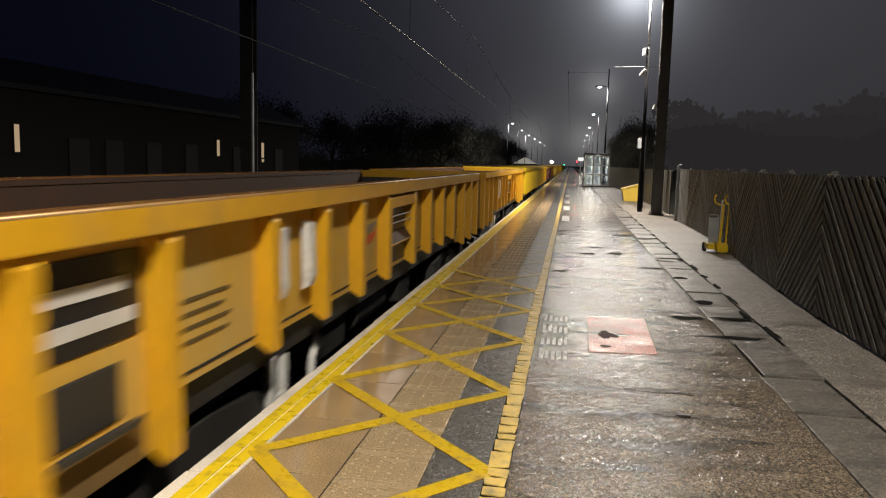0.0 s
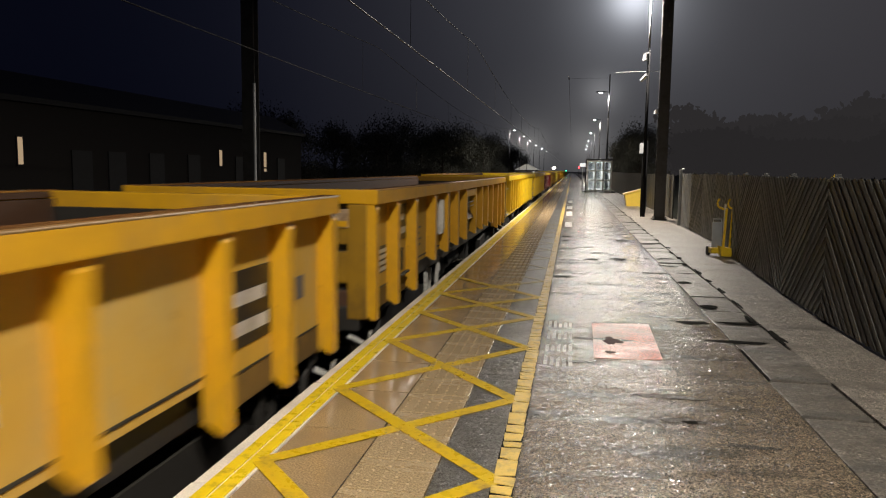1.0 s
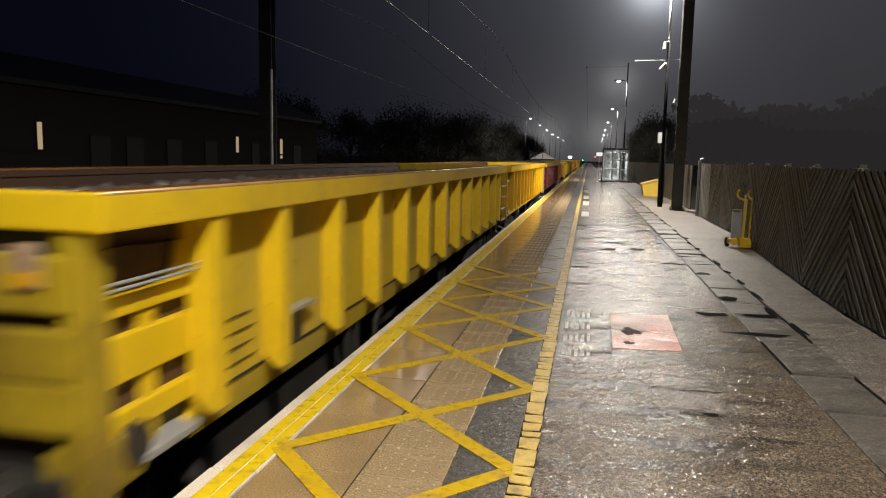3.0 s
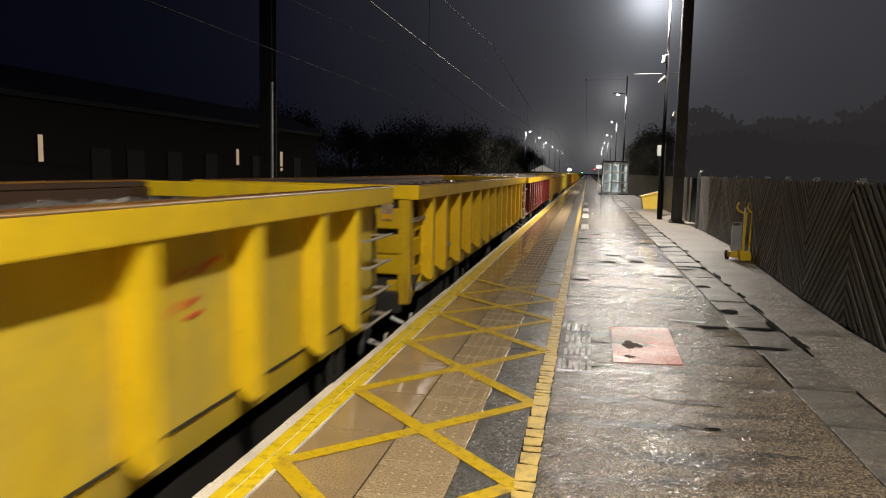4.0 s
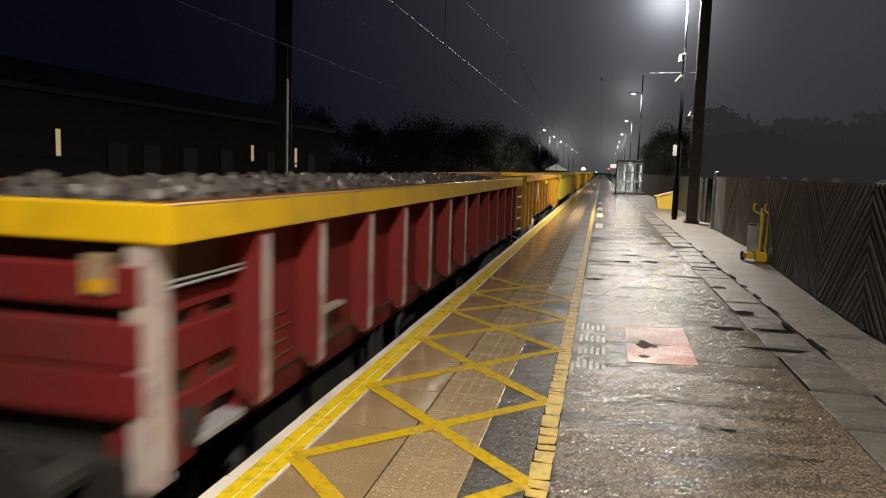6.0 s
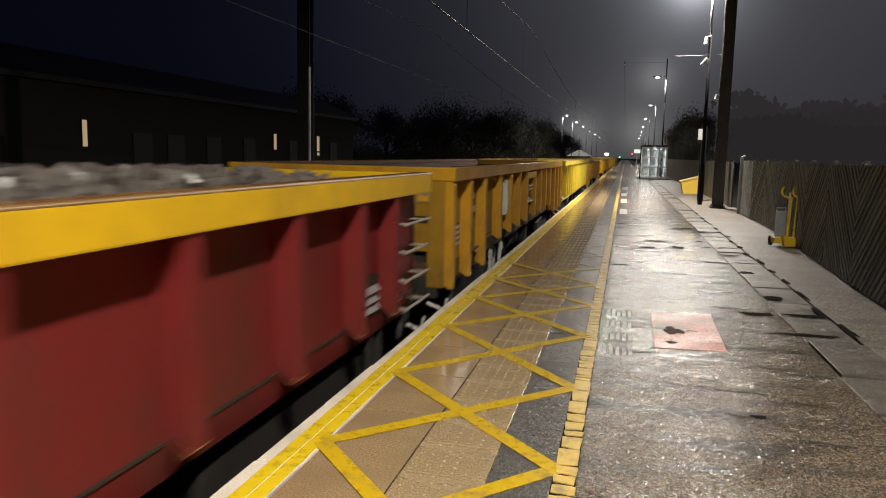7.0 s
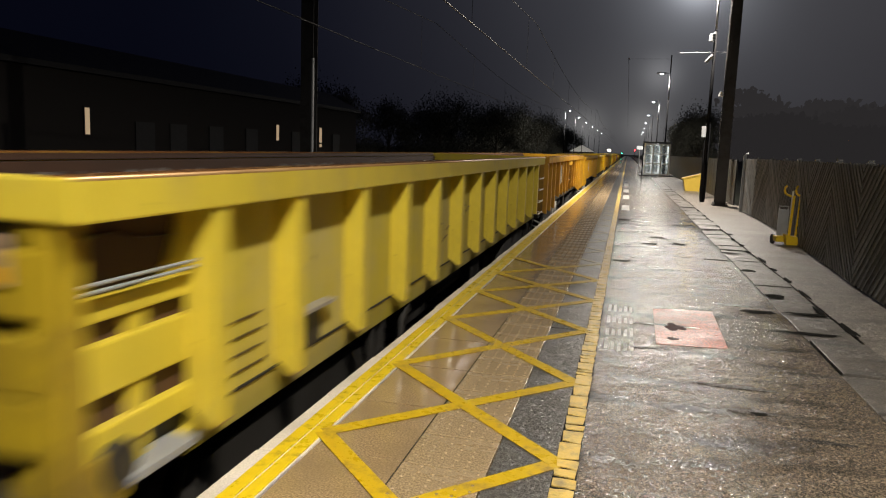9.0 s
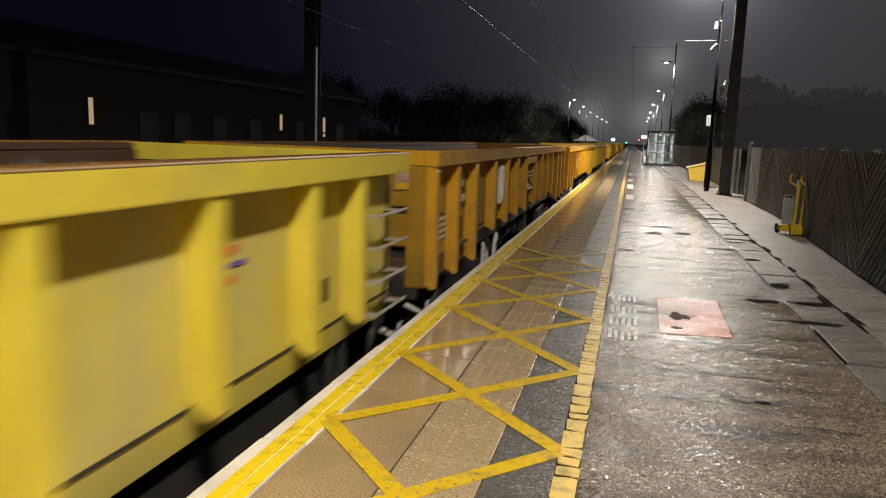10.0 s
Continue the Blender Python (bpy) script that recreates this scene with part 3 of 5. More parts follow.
def bogie(wagon, yc, hanger):
    b = part("bogie_frame", obox(-0.95, 0.95, yc - 0.18, yc + 0.18, 0.42, 0.72, bevel=0.03), UNDER, wagon, "dark dirty steel bogie")
    for s in (-1, 1):
        side = bmesh.new()
        prism(side, [(yc - 1.35, 0.42), (yc - 1.2, 0.58), (yc - 0.55, 0.62), (yc - 0.4, 0.36), (yc + 0.4, 0.36), (yc + 0.55, 0.62), (yc + 1.2, 0.58), (yc + 1.35, 0.42),
                     (yc + 1.2, 0.78), (yc + 0.5, 0.86), (yc - 0.5, 0.86), (yc - 1.2, 0.78)], "x", s * 0.98, s * 1.12)
        part("side_frame", side, UNDER, b)
        for dy in (-0.92, 0.92):
            box_ = obox(s * 0.95 - 0.0, s * 1.17, yc + dy - 0.15, yc + dy + 0.15, 0.30, 0.56, bevel=0.03)
            part("axle_box", box_, UNDER, b)
            w = part("wheel", wheel_bm(), WHEEL, b, smooth=False)
            w.matrix_basis = pose(s * 0.80, yc + dy, 0.42, 0, 0, 0 if s > 0 else 180)
        spring = bmesh.new()
        for k in range(5):
            rod(spring, (s * 1.05, yc - 0.2 + 0.1 * k, 0.44), (s * 1.05, yc - 0.2 + 0.1 * k, 0.80), 0.045)
        part("spring", spring, WHEEL, b)
        # brake hangers
        br = bmesh.new()
        box(br, s * 1.13, s * 1.19, yc + 1.28, yc + 1.36, 0.30, 1.02, bevel=0.01)
        box(br, s * 1.13, s * 1.19, yc + 1.52, yc + 1.60, 0.30, 0.98, bevel=0.01)
        box(br, s * 1.14, s * 1.18, yc + 1.32, yc + 1.56, 0.62, 0.69)
        part("brake_hanger", br, hanger, b)
        part("brake_link", bent(bmesh.new(), [(s * 1.16, yc + 2.15, 0.40), (s * 1.16, yc + 2.22, 0.78), (s * 1.16, yc + 2.36, 0.94), (s * 1.16, yc + 2.42, 0.84)], 0.035, 7), hanger, b)
    for dy in (-0.92, 0.92):
        part("axle", rod(bmesh.new(), (-0.75, yc + dy, 0.42), (0.75, yc + dy, 0.42), 0.08, 10), WHEEL, b)


def bars(wagon, name, y0, y1, z0, z1, x, n, material, fill=0.5, s=1, ragged=0.0, seed=1):
    rnd = random.Random(seed)
    bm = bmesh.new()
    h = (z1 - z0) / n
    for k in range(n):
        cut = ragged * rnd.random() * (y1 - y0)
        box(bm, s * x, s * (x + 0.006), y0, y1 - cut, z0 + k * h, z0 + k * h + h * fill)
    return part(name, bm, material, wagon)


def wagon(kind, label, paint_rim, paint_rib, paint_panel, rim_top, rim_h, heap, seed, group="ballast train"):
    w = thing("box_wagon", label, "freight wagon", group)
    zr, zb = rim_top, rim_top - rim_h
    drop = {"A": 0.42, "B": 0.28, "C": 0.20}[kind]
    end_low, mid_low = 0.99, 1.24
    # top rails
    for s in (-1, 1):
        part("side_rim", obox(s * 1.26, s * 1.40, 0, LENGTH, zb, zr, bevel=0.012), paint_rim, w)
    for y0 in (0.0, LENGTH - 0.13):
        part("end_rim", obox(-1.262, 1.262, y0 + 0.003, y0 + 0.127, zb + 0.003, zr - 0.003, bevel=0.012), paint_rim, w)
    for s in (-1, 1):
        part("inner_lip", obox(s * 1.20, s * 1.262, 0.13, LENGTH - 0.13, zr - 0.06, zr - 0.012), RUST, w, "rusty inner lip of the rim")
        # rod added along the rim so its edge shows a thin glint
        part("edge_glint_rod", rod(bmesh.new(), (s * 1.391, 0.01, zr - 0.007), (s * 1.391, LENGTH - 0.01, zr - 0.007), 0.0115, 8), GLINT_STEEL, w, "glossy rod added along the edge to catch glints", smooth=True)
        part("worn_top", obox(s * 1.255, s * 1.378, 0.02, LENGTH - 0.02, zr - 0.01, zr + 0.004), RUST_WET, w, "wet rusty worn top of the rim")
    # sides
    for s in (-1, 1):
        bm = bmesh.new()
        if kind == "A":
            for a, b, low in ((0.03, 2.03, end_low), (2.03, 12.48, mid_low), (12.48, LENGTH - 0.03, end_low)):
                prism(bm, [(s * 1.20, low), (s * 1.25, low), (s * 1.25, zb + 0.01), (s * 1.20, zb + 0.01)], "y", a, b)
            # thin dark strips paint the shade along the sill's crease
            ridge = bmesh.new()
            for a, b, low in ((0.15, 1.96, 1.20), (2.10, 12.41, 1.30), (12.55, LENGTH - 0.15, 1.20)):
                box(ridge, s * 1.246, s * 1.256, a, b, low - 0.008, low + 0.010)
            part("sill_crease_shade", ridge, UNDER, w)
            # thin added plate turns the lower end bays darker and browner
            for a, b in ((0.15, 1.96), (12.55, LENGTH - 0.15)):
                part("lower_sill", obox(s * 1.235, s * 1.2535, a, b, 0.985, 1.185, bevel=0.004), SILL, w, "dark brown lower sill plate")
        else:
            a, b = (0.95, LENGTH - 0.03)
            prism(bm, [(s * 1.15, 0.96), (s * 1.205, 0.955), (s * 1.235, 1.15), (s * 1.235, zb + 0.01), (s * 1.19, zb + 0.01), (s * 1.19, 1.15)], "y", a, b)
            # shade of the fold, drawn as a thin dark strip
            ridge = bmesh.new()
            box(ridge, s * 1.230, s * 1.243, a, b, 1.146, 1.162)
            part("crease_shade", ridge, UNDER, w)
        part("side_panel", bm, paint_panel, w)
        lining = bmesh.new()
        box(lining, s * 1.17, s * 1.189, 0.13, LENGTH - 0.13, 1.2, zr - 0.07)
        part("side_lining", lining, RUST, w)
    # ribs
    def rib_bm(s, low, wd):
        bm = bmesh.new()
        if kind == "A":
            prism(bm, [(s * 1.24, low), (s * 1.34, low - 0.06), (s * 1.385, low - 0.06), (s * 1.385, zb - 0.05), (s * 1.36, zb + 0.004), (s * 1.24, zb + 0.004)], "y", -wd / 2, wd / 2)
        else:
            prism(bm, [(s * 1.225, low + 0.06), (s * 1.33, low - 0.02), (s * 1.385, low - 0.02), (s * 1.385, zb + 0.004), (s * 1.225, zb + 0.004)], "y", -wd / 2, wd / 2)
        return bm
    for s in (-1, 1):
        meshes, glints = {}, {}
        ys = ([0.08] if kind == "A" else []) + (RIBS_A if kind == "A" else RIBS_B) + ([LENGTH - 0.08] if kind == "A" else [])
        for y in ys:
            low = (end_low + 0.04 if (y < 2.2 or y > 12.4) else 1.26) if kind == "A" else 1.15
            if low not in meshes:
                meshes[low] = mesh_of(rib_bm(s, low, 0.13), "rib", paint_rib)
            piece("rib", meshes[low], w, pose(0, y, 0))
            # thin strip added under each rib for the glint on its lower edge
            if low not in glints:
                zf = low - (0.06 if kind == "A" else 0.02)
                glints[low] = mesh_of(obox(s * 1.33, s * 1.388, -0.067, 0.067, zf - 0.006, zf), "rib_glint", GLINT_STEEL)
            piece("rib_glint", glints[low], w, pose(0, y, 0))
        if kind == "C":
            me = mesh_of(obox(s * 1.383, s * 1.392, -0.02, 0.066, 1.14, zb - 0.03), "rib_edge", MAROON_E)
            for y in RIBS_B[:7]:
                piece("rib_edge", me, w, pose(0, y, 0))
    # ends
    for e in (0, 1):
        def ey(v):
            return v if e == 0 else LENGTH - v
        # end panel painted near-black as the shade in the slots between beams
        bm = bmesh.new()
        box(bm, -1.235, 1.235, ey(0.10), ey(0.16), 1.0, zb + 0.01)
        part("end_panel", bm, UNDER, w, "recessed end panel, near-black for the shade in its slots")
        levels = [(1.30, 1.525), (1.535, 1.755), (1.825, zb - 0.105)]
        if kind == "A":
            levels = [(zb - 0.81, zb - 0.49), (zb - 0.41, zb - 0.08)]
            part("end_sill", obox(-1.24, 1.24, ey(0.03), ey(0.105), 0.96, 1.25, bevel=0.015), RUST, w, "rusty brown end sill")
        for a, b in levels:
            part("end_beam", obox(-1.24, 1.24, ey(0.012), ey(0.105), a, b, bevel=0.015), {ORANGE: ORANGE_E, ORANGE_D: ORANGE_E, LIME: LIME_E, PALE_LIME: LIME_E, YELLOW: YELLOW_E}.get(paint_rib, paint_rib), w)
        for s in (-1, 1):
            if kind != "A" and e == 0:
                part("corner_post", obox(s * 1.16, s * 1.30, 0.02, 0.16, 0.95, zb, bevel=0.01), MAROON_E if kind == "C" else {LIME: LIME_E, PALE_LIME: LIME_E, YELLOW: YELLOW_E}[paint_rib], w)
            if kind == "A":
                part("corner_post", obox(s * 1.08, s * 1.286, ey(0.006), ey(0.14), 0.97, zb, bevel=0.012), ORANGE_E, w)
        plate = bmesh.new()
        box(plate, 0.96, 1.10, ey(-0.004), ey(0.008), zb - 0.24, zb - 0.05)
        pl = part("data_plate", plate, PLATE_DULL, w, "dirty pale data plate")
        plate = bmesh.new()
        box(plate, 0.97, 1.09, ey(-0.008), ey(-0.003), zb - 0.23, zb - 0.17)
        part("plate_stripe", plate, ORANGE, pl)
        part("headstock", obox(-1.2, 1.2, ey(0.02), ey(0.22), 0.84, 1.10, bevel=0.02), UNDER, w)
        for s in (-1, 1):
            bf = bmesh.new()
            rod(bf, (s * 0.87, ey(0.05), 1.02), (s * 0.87, ey(-0.38), 1.02), 0.09, 12)
            rod(bf, (s * 0.87, ey(-0.38), 1.02), (s * 0.87, ey(-0.42), 1.02), 0.23, 16)
            part("buffer", bf, UNDER, w)
        part("coupling", rod(bmesh.new(), (0, ey(0.1), 0.98), (0, ey(-0.54), 0.95), 0.05), UNDER, w)
        part("brake_hose", bent(bmesh.new(), [(0.45, ey(0.05), 0.85), (0.6, ey(-0.25), 0.55), (0.3, ey(-0.5), 0.6)], 0.025), UNDER, w)
        hk = bmesh.new()
        bent(hk, [(1.1, ey(-0.02), 0.80), (1.3, ey(-0.02), 0.72), (1.34, ey(-0.02), 0.86)], 0.018)
        part("shunter_handle", hk, BRAKE_WHITE, w, "pale shunter's handle")
    # floor and frame
    part("floor_plate", obox(-1.17, 1.17, 0.2, LENGTH - 0.2, 1.0, 1.22), UNDER, w)
    part("centre_sill", obox(-0.3, 0.3, 0.25, LENGTH - 0.25, 0.72, 0.998), UNDER, w)
    for s in (-1, 1):
        part("brake_box", obox(s * 0.5, s * 1.08, 5.0, 5.9, 0.62, 0.96, bevel=0.03), UNDER, w)
        part("air_tank", rod(bmesh.new(), (s * 0.9, 6.4, 0.78), (s * 0.9, 7.7, 0.78), 0.17, 14), UNDER, w)
        part("valve_box", obox(s * 0.6, s * 1.1, 8.3, 8.9, 0.6, 0.95, bevel=0.02), UNDER, w)
    bogie(w, 2.45, BRAKE_WHITE if kind == "A" else UNDER)
    bogie(w, LENGTH - 2.45, UNDER)
    # load
    part("load", load_mesh(zr - drop, heap, seed), SPOIL, w, "dark wet spoil")
    st = new("stone_layer", stones_mesh(zr - drop, heap, seed, 1500))
    st.parent = w
    tagged(st, "wet angular stones", kind="stuff")
    return w


def details_a(w, zb, marked, far_panel):
    for s in (1, -1):
        # black data panels with pale lettering bars
        rear_z = (1.36, 1.86) if marked else (1.62, zb - 0.14)
        for y0, y1, z0, z1 in ((1.12, 1.94, 1.64, zb - 0.07), (12.76, 13.37, *rear_z))[:2 if far_panel else 1]:
            p = part("data_panel", obox(s * 1.248, s * 1.258, y0, y1, z0, z1), PANEL_BLACK, w, "black panel with pale lettering bars")
            bars(p, "lettering", y0 + 0.03, y1 - 0.05, z0 + 0.08, z1 - 0.03, 1.258, 2, BAR_WHITE, 0.45, s, 0.15)
        p = part("data_panel", obox(s * 1.248, s * 1.256, 0.40, 0.92, 1.36, 1.66), PANEL_BLACK, w, "black panel with pale lettering bars")
        bars(p, "lettering", 0.42, 0.90, 1.38, 1.65, 1.256, 4, BAR_WHITE, 0.6, s)
        part("grey_plate", obox(s * 1.248, s * 1.256, 13.62, 14.02, 1.50, 1.68), DOOR_GREY, w, "small dull grey plate")
        bars(w, "lettering", 2.3, 2.95, 1.46, 1.78, 1.250, 4, BAR_BROWN, 0.3, s, 0.5, 4)
        hatch = part("inspection_hatch", obox(s * 1.246, s * 1.266, 1.25, 1.75, 1.26, 1.54, bevel=0.012), UNDER, w, "dark hatch")
        part("hatch_step", obox(s * 1.30, s * 1.34, 1.20, 1.80, 1.23, 1.255), UNDER, hatch)
        # pale release levers
        for y in (3.56, 4.13):
            lv = bmesh.new()
            prism(lv, [(s * 1.29, 1.50), (s * 1.35, 1.52), (s * 1.37, 1.60), (s * 1.36, zb - 0.12), (s * 1.29, zb - 0.10)], "y", y - 0.06, y + 0.06)
            part("release_lever", lv, BRAKE_WHITE, w, "white-painted lever")
        # bay with ladder rungs
        # flat black plate paints the shade inside the open bay
        p = part("ladder_bay", obox(s * 1.248, s * 1.257, 6.69, 7.86, 1.31, zb - 0.12), PANEL_BLACK, w, "flat black plate for the shade in the bay behind thin rails")
        part("bay_band", obox(s * 1.30, s * 1.378, 6.66, 7.90, zb - 0.155, zb - 0.035, bevel=0.006), paint_step, p)
        part("bay_shelf", prism(bmesh.new(), [(s * 1.257, 1.53), (s * 1.335, 1.53), (s * 1.335, 1.548), (s * 1.257, 1.68)], "y", 6.67, 7.88), RUST, p, "grimy sloping shelf")
        for z in (1.79, 1.87):
            part("rung", rod(bmesh.new(), (s * 1.33, 6.66, z), (s * 1.33, 7.90, z), 0.008), GALV, p)
        part("shelf_lip", rod(bmesh.new(), (s * 1.335, 6.67, 1.538), (s * 1.335, 7.88, 1.538), 0.009), paint_step, p)
        if marked:
            for name, z, tone in (("grey_swoosh", 1.79, BAR_GREY), ("red_swoosh", 1.68, BAR_RED)):
                part(name, prism(bmesh.new(), [(5.62, z - 0.05), (6.24, z - 0.045), (6.50, z + 0.07), (6.24, z + 0.05), (5.64, z + 0.015)], "x", s * 1.249, s * 1.255), tone, w)
        ya, za = (10.66, 1.54) if marked else (10.78, 1.55)
        q = part("label_plate", obox(s * 1.248, s * 1.254, ya, ya + 0.18, za, za + 0.21), BAR_WHITE, w, "white and yellow label plate")
        part("label_stripe", obox(s * 1.254, s * 1.257, ya, ya + 0.18, za + 0.09, za + 0.12), paint_step, q)


def details_b(w, zb, rib, dark, variant, ahead=0.0, up=0.0):
    for s in (1, -1):
        # open brake end: a near-black box paints shade behind stacked beams, brace and rails
        part("recess_shade_box", obox(s * 1.02, s * 1.12, 0.17, 0.95, 0.99, 1.74, bevel=0.01), UNDER, w, "near-black box for the shade behind the beams")
        for a, b in ((1.00, 1.09), (1.20, 1.32), (1.45, 1.67), (1.76, 1.86)):
            part("bay_beam", obox(s * 1.125, s * 1.235, 0.165, 0.955, a, b, bevel=0.012), rib, w)
        part("bay_post", obox(s * 1.13, s * 1.22, 0.50, 0.62, 1.092, 1.755, bevel=0.008), rib, w)
        part("corner_bracket", obox(s * 1.02, s * 1.27, 0.06, 0.42, 0.98, 1.22, bevel=0.02), {LIME: LIME_E, PALE_LIME: LIME_E, YELLOW: YELLOW_E, MAROON: MAROON}[rib], w, "corner bracket in the end paint")
        g = bmesh.new()
        prism(g, [(0.62, 1.862), (0.95, 1.862), (0.95, zb - 0.01), (0.90, zb - 0.01), (0.87, zb - 0.10), (0.81, 1.94), (0.73, 1.885)], "x", s * 1.17, s * 1.22)
        part("gusset", g, rib, w)
        if s == 1:
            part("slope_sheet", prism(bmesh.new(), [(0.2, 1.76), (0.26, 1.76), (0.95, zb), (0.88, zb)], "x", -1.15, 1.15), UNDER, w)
        for z in (1.90, 1.93):
            r = bmesh.new()
            rod(r, (s * 1.28, 0.10, z), (s * 1.28, 0.98, z), 0.009)
            part("grab_rail", r, GALV, w)
        bw = bmesh.new()
        bmesh.ops.create_cone(bw, cap_ends=True, segments=20, radius1=0.10, radius2=0.10, depth=0.05, matrix=pose(s * 1.265, 0.36, 1.16, 0, 90, 0))
        part("brake_wheel", bw, UNDER, w, "dark handbrake wheel")
        part("step", obox(s * 1.15, s * 1.32, 0.4, 0.85, 1.06, 1.10, bevel=0.006), GALV, w)
        # ladder at the far end
        for z in (1.10, 1.36, 1.62, 1.87):
            r = bmesh.new()
            rod(r, (s * 1.39, LENGTH - 0.84, z), (s * 1.39, LENGTH - 0.04, z), 0.014)
            for ya in (LENGTH - 0.82, LENGTH - 0.24):
                prism(r, [(s * 1.225, ya), (s * 1.385, ya + 0.02), (s * 1.385, ya + 0.12), (s * 1.225, ya + 0.15)], "z", z - 0.004, z + 0.004)
            part("ladder_rung", r, RUNG, w, "pale steel rung")
        part("vent_plate", obox(s * 1.233, s * 1.245, 2.05, 2.46, 1.16, 1.41), PANEL_BLACK, w, "black plate")
        part("plate_cover", obox(s * 1.245, s * 1.33, 2.00, 2.52, 1.42, 1.445), RUNG, w)
        bars(w, "lettering", 1.12, 1.72, 1.24, 1.62, 1.237, 4, BAR_BROWN, 0.13, s, 0.3, 3)
        if dark:
            lv = part("louvre_panel", obox(s * 1.232, s * 1.246, 13.04, 13.68, 1.17, 1.50, bevel=0.004), UNDER, w, "dark louvred panel")
            for z in (1.19, 1.27, 1.35):
                part("louvre_blade", prism(bmesh.new(), [(s * 1.246, z), (s * 1.275, z), (s * 1.246, z + 0.05)], "y", 13.07, 13.65), GALV, lv, "wet steel blade")
            smudge(w, 14.2, 1.16, 11, PLATE_DULL)
        if ahead:
            bars(w, "marking", 12.08 + ahead, 12.38 + ahead, 1.61 + up, 1.66 + up, 1.237, 1, BAR_RED, 0.9, s)
            bars(w, "marking", 12.08 + ahead, 12.48 + ahead, 1.54 + up, 1.57 + up, 1.237, 1, BAR_BLUE, 0.9, s)
            bars(w, "marking", 12.08 + ahead, 12.36 + ahead, 1.45 + up, 1.50 + up, 1.237, 1, BAR_RED, 0.9, s)
            part("vent_plate", obox(s * 1.233, s * 1.242, 13.20, 13.48, 1.34, 1.50), BAR_BROWN, w)
        if variant:
            graffiti(w, s, 7.95, 1.58, 0)
            graffiti(w, s, 9.07, 1.60, 1)


def loop_paint(s, y, z, ry, rz, wd, x, seed):
    """A hand-sprayed loop: a closed band of uneven width."""
    bm = bmesh.new()
    rows = []
    for k in range(36):
        a = 2 * math.pi * k / 36
        wob = 1 + 0.10 * noise.noise((math.cos(a) * 1.5, math.sin(a) * 1.5, seed))
        hw = wd * (0.5 + 0.35 * noise.noise((math.cos(a) * 2, math.sin(a) * 2, seed + 5)))
        rows.append([bm.verts.new((s * xx, y + (ry * wob + d * hw) * math.cos(a), z + (rz * wob + d * hw) * math.sin(a))) for xx, d in ((x, 1), (x, -1), (x - 0.004, -1), (x - 0.004, 1))])
    for a, b in zip(rows, rows[1:] + rows[:1]):
        for k in range(4):
            bm.faces.new((a[k], a[(k + 1) % 4], b[(k + 1) % 4], b[k]))
    bmesh.ops.recalc_face_normals(bm, faces=bm.faces[:])
    return bm


def graffiti(w, s, y, z, seed):
    """Sprayed lettering reduced to plain loops of colour."""
    g = part("sprayed_loop", loop_paint(s, y, z, 0.33, 0.40, 0.20, 1.239, seed), BAR_PINK, w, "pale lilac sprayed paint")
    part("violet_loop", loop_paint(s, y, z, 0.21, 0.27, 0.14, 1.241, seed + 3), BAR_BLUE, g, "violet sprayed paint")
    part("plum_stroke", loop_paint(s, y + 0.03, z - 0.14, 0.13, 0.12, 0.07, 1.243, seed + 6), BAR_PLUM, g, "dark plum sprayed paint")
    part("pale_core", prism(bmesh.new(), [(y + 0.11 * math.cos(2 * math.pi * k / 16), z + 0.04 + 0.15 * math.sin(2 * math.pi * k / 16)) for k in range(16)], "x", s * 1.235, s * 1.2405), BAR_WHITE, g, "pale sprayed paint")
    part("blue_edge", loop_paint(s, y - 0.05, z + 0.03, 0.42, 0.47, 0.06, 1.2375, seed + 9), BAR_SKY, g, "pale blue sprayed edge")


def smudge(w, y, z, seed, tone=None):
    """Faded sprayed or scraped strokes on a side panel."""
    rnd = random.Random(seed)
    for k in range(5):
        a, h = y + rnd.uniform(-0.30, 0.22), z + rnd.uniform(-0.14, 0.14)
        ln, up, th = rnd.uniform(0.10, 0.30), rnd.uniform(0.0, 0.09), rnd.uniform(0.008, 0.022)
        part("sprayed_stroke", prism(bmesh.new(), [(a, h), (a + ln * 0.5, h + up * 0.7 - th * 0.4), (a + ln, h + up), (a + ln * 0.9, h + up + th), (a + ln * 0.4, h + up * 0.6 + th), (a, h + th * 0.6)], "x", 1.2345, 1.2375 + 0.0012 * k), tone or BAR_BROWN, w, "worn coloured patch" if tone else "faded dark sprayed stroke")


paint_step = ORANGE
A1 = wagon("A", "orange ribbed steel box wagon, dusty, loaded with spoil", ORANGE, ORANGE, ORANGE_P, 2.285, 0.15, 0.06, 3)
details_a(A1, 2.135, True, True)
A2 = wagon("A", "dusty orange ribbed box wagon with white levers", ORANGE, ORANGE, ORANGE_P, 2.30, 0.15, 0.02, 4)
details_a(A2, 2.15, True, False)
A3 = wagon("A", "grimy orange ribbed box wagon with black data panels", ORANGE_D, ORANGE_D, ORANGE_G, 2.345, 0.155, 0.04, 8)
details_a(A3, 2.19, False, True)
LENGTH = 14.83
B1 = wagon("B", "lime-yellow ribbed box wagon with an open brake end", LIME, LIME, LIME_P, 2.34, 0.165, 0.08, 5)
details_b(B1, 2.175, LIME, False, True)
smudge(B1, 11.25, 1.84, 13, BAR_RED)
B3 = wagon("B", "pale lime-yellow ribbed box wagon with ladder rungs", PALE_LIME, PALE_LIME, PALE_LIME_P, 2.345, 0.165, 0.06, 9)
details_b(B3, 2.18, PALE_LIME, False, False, -0.14, 0.24)
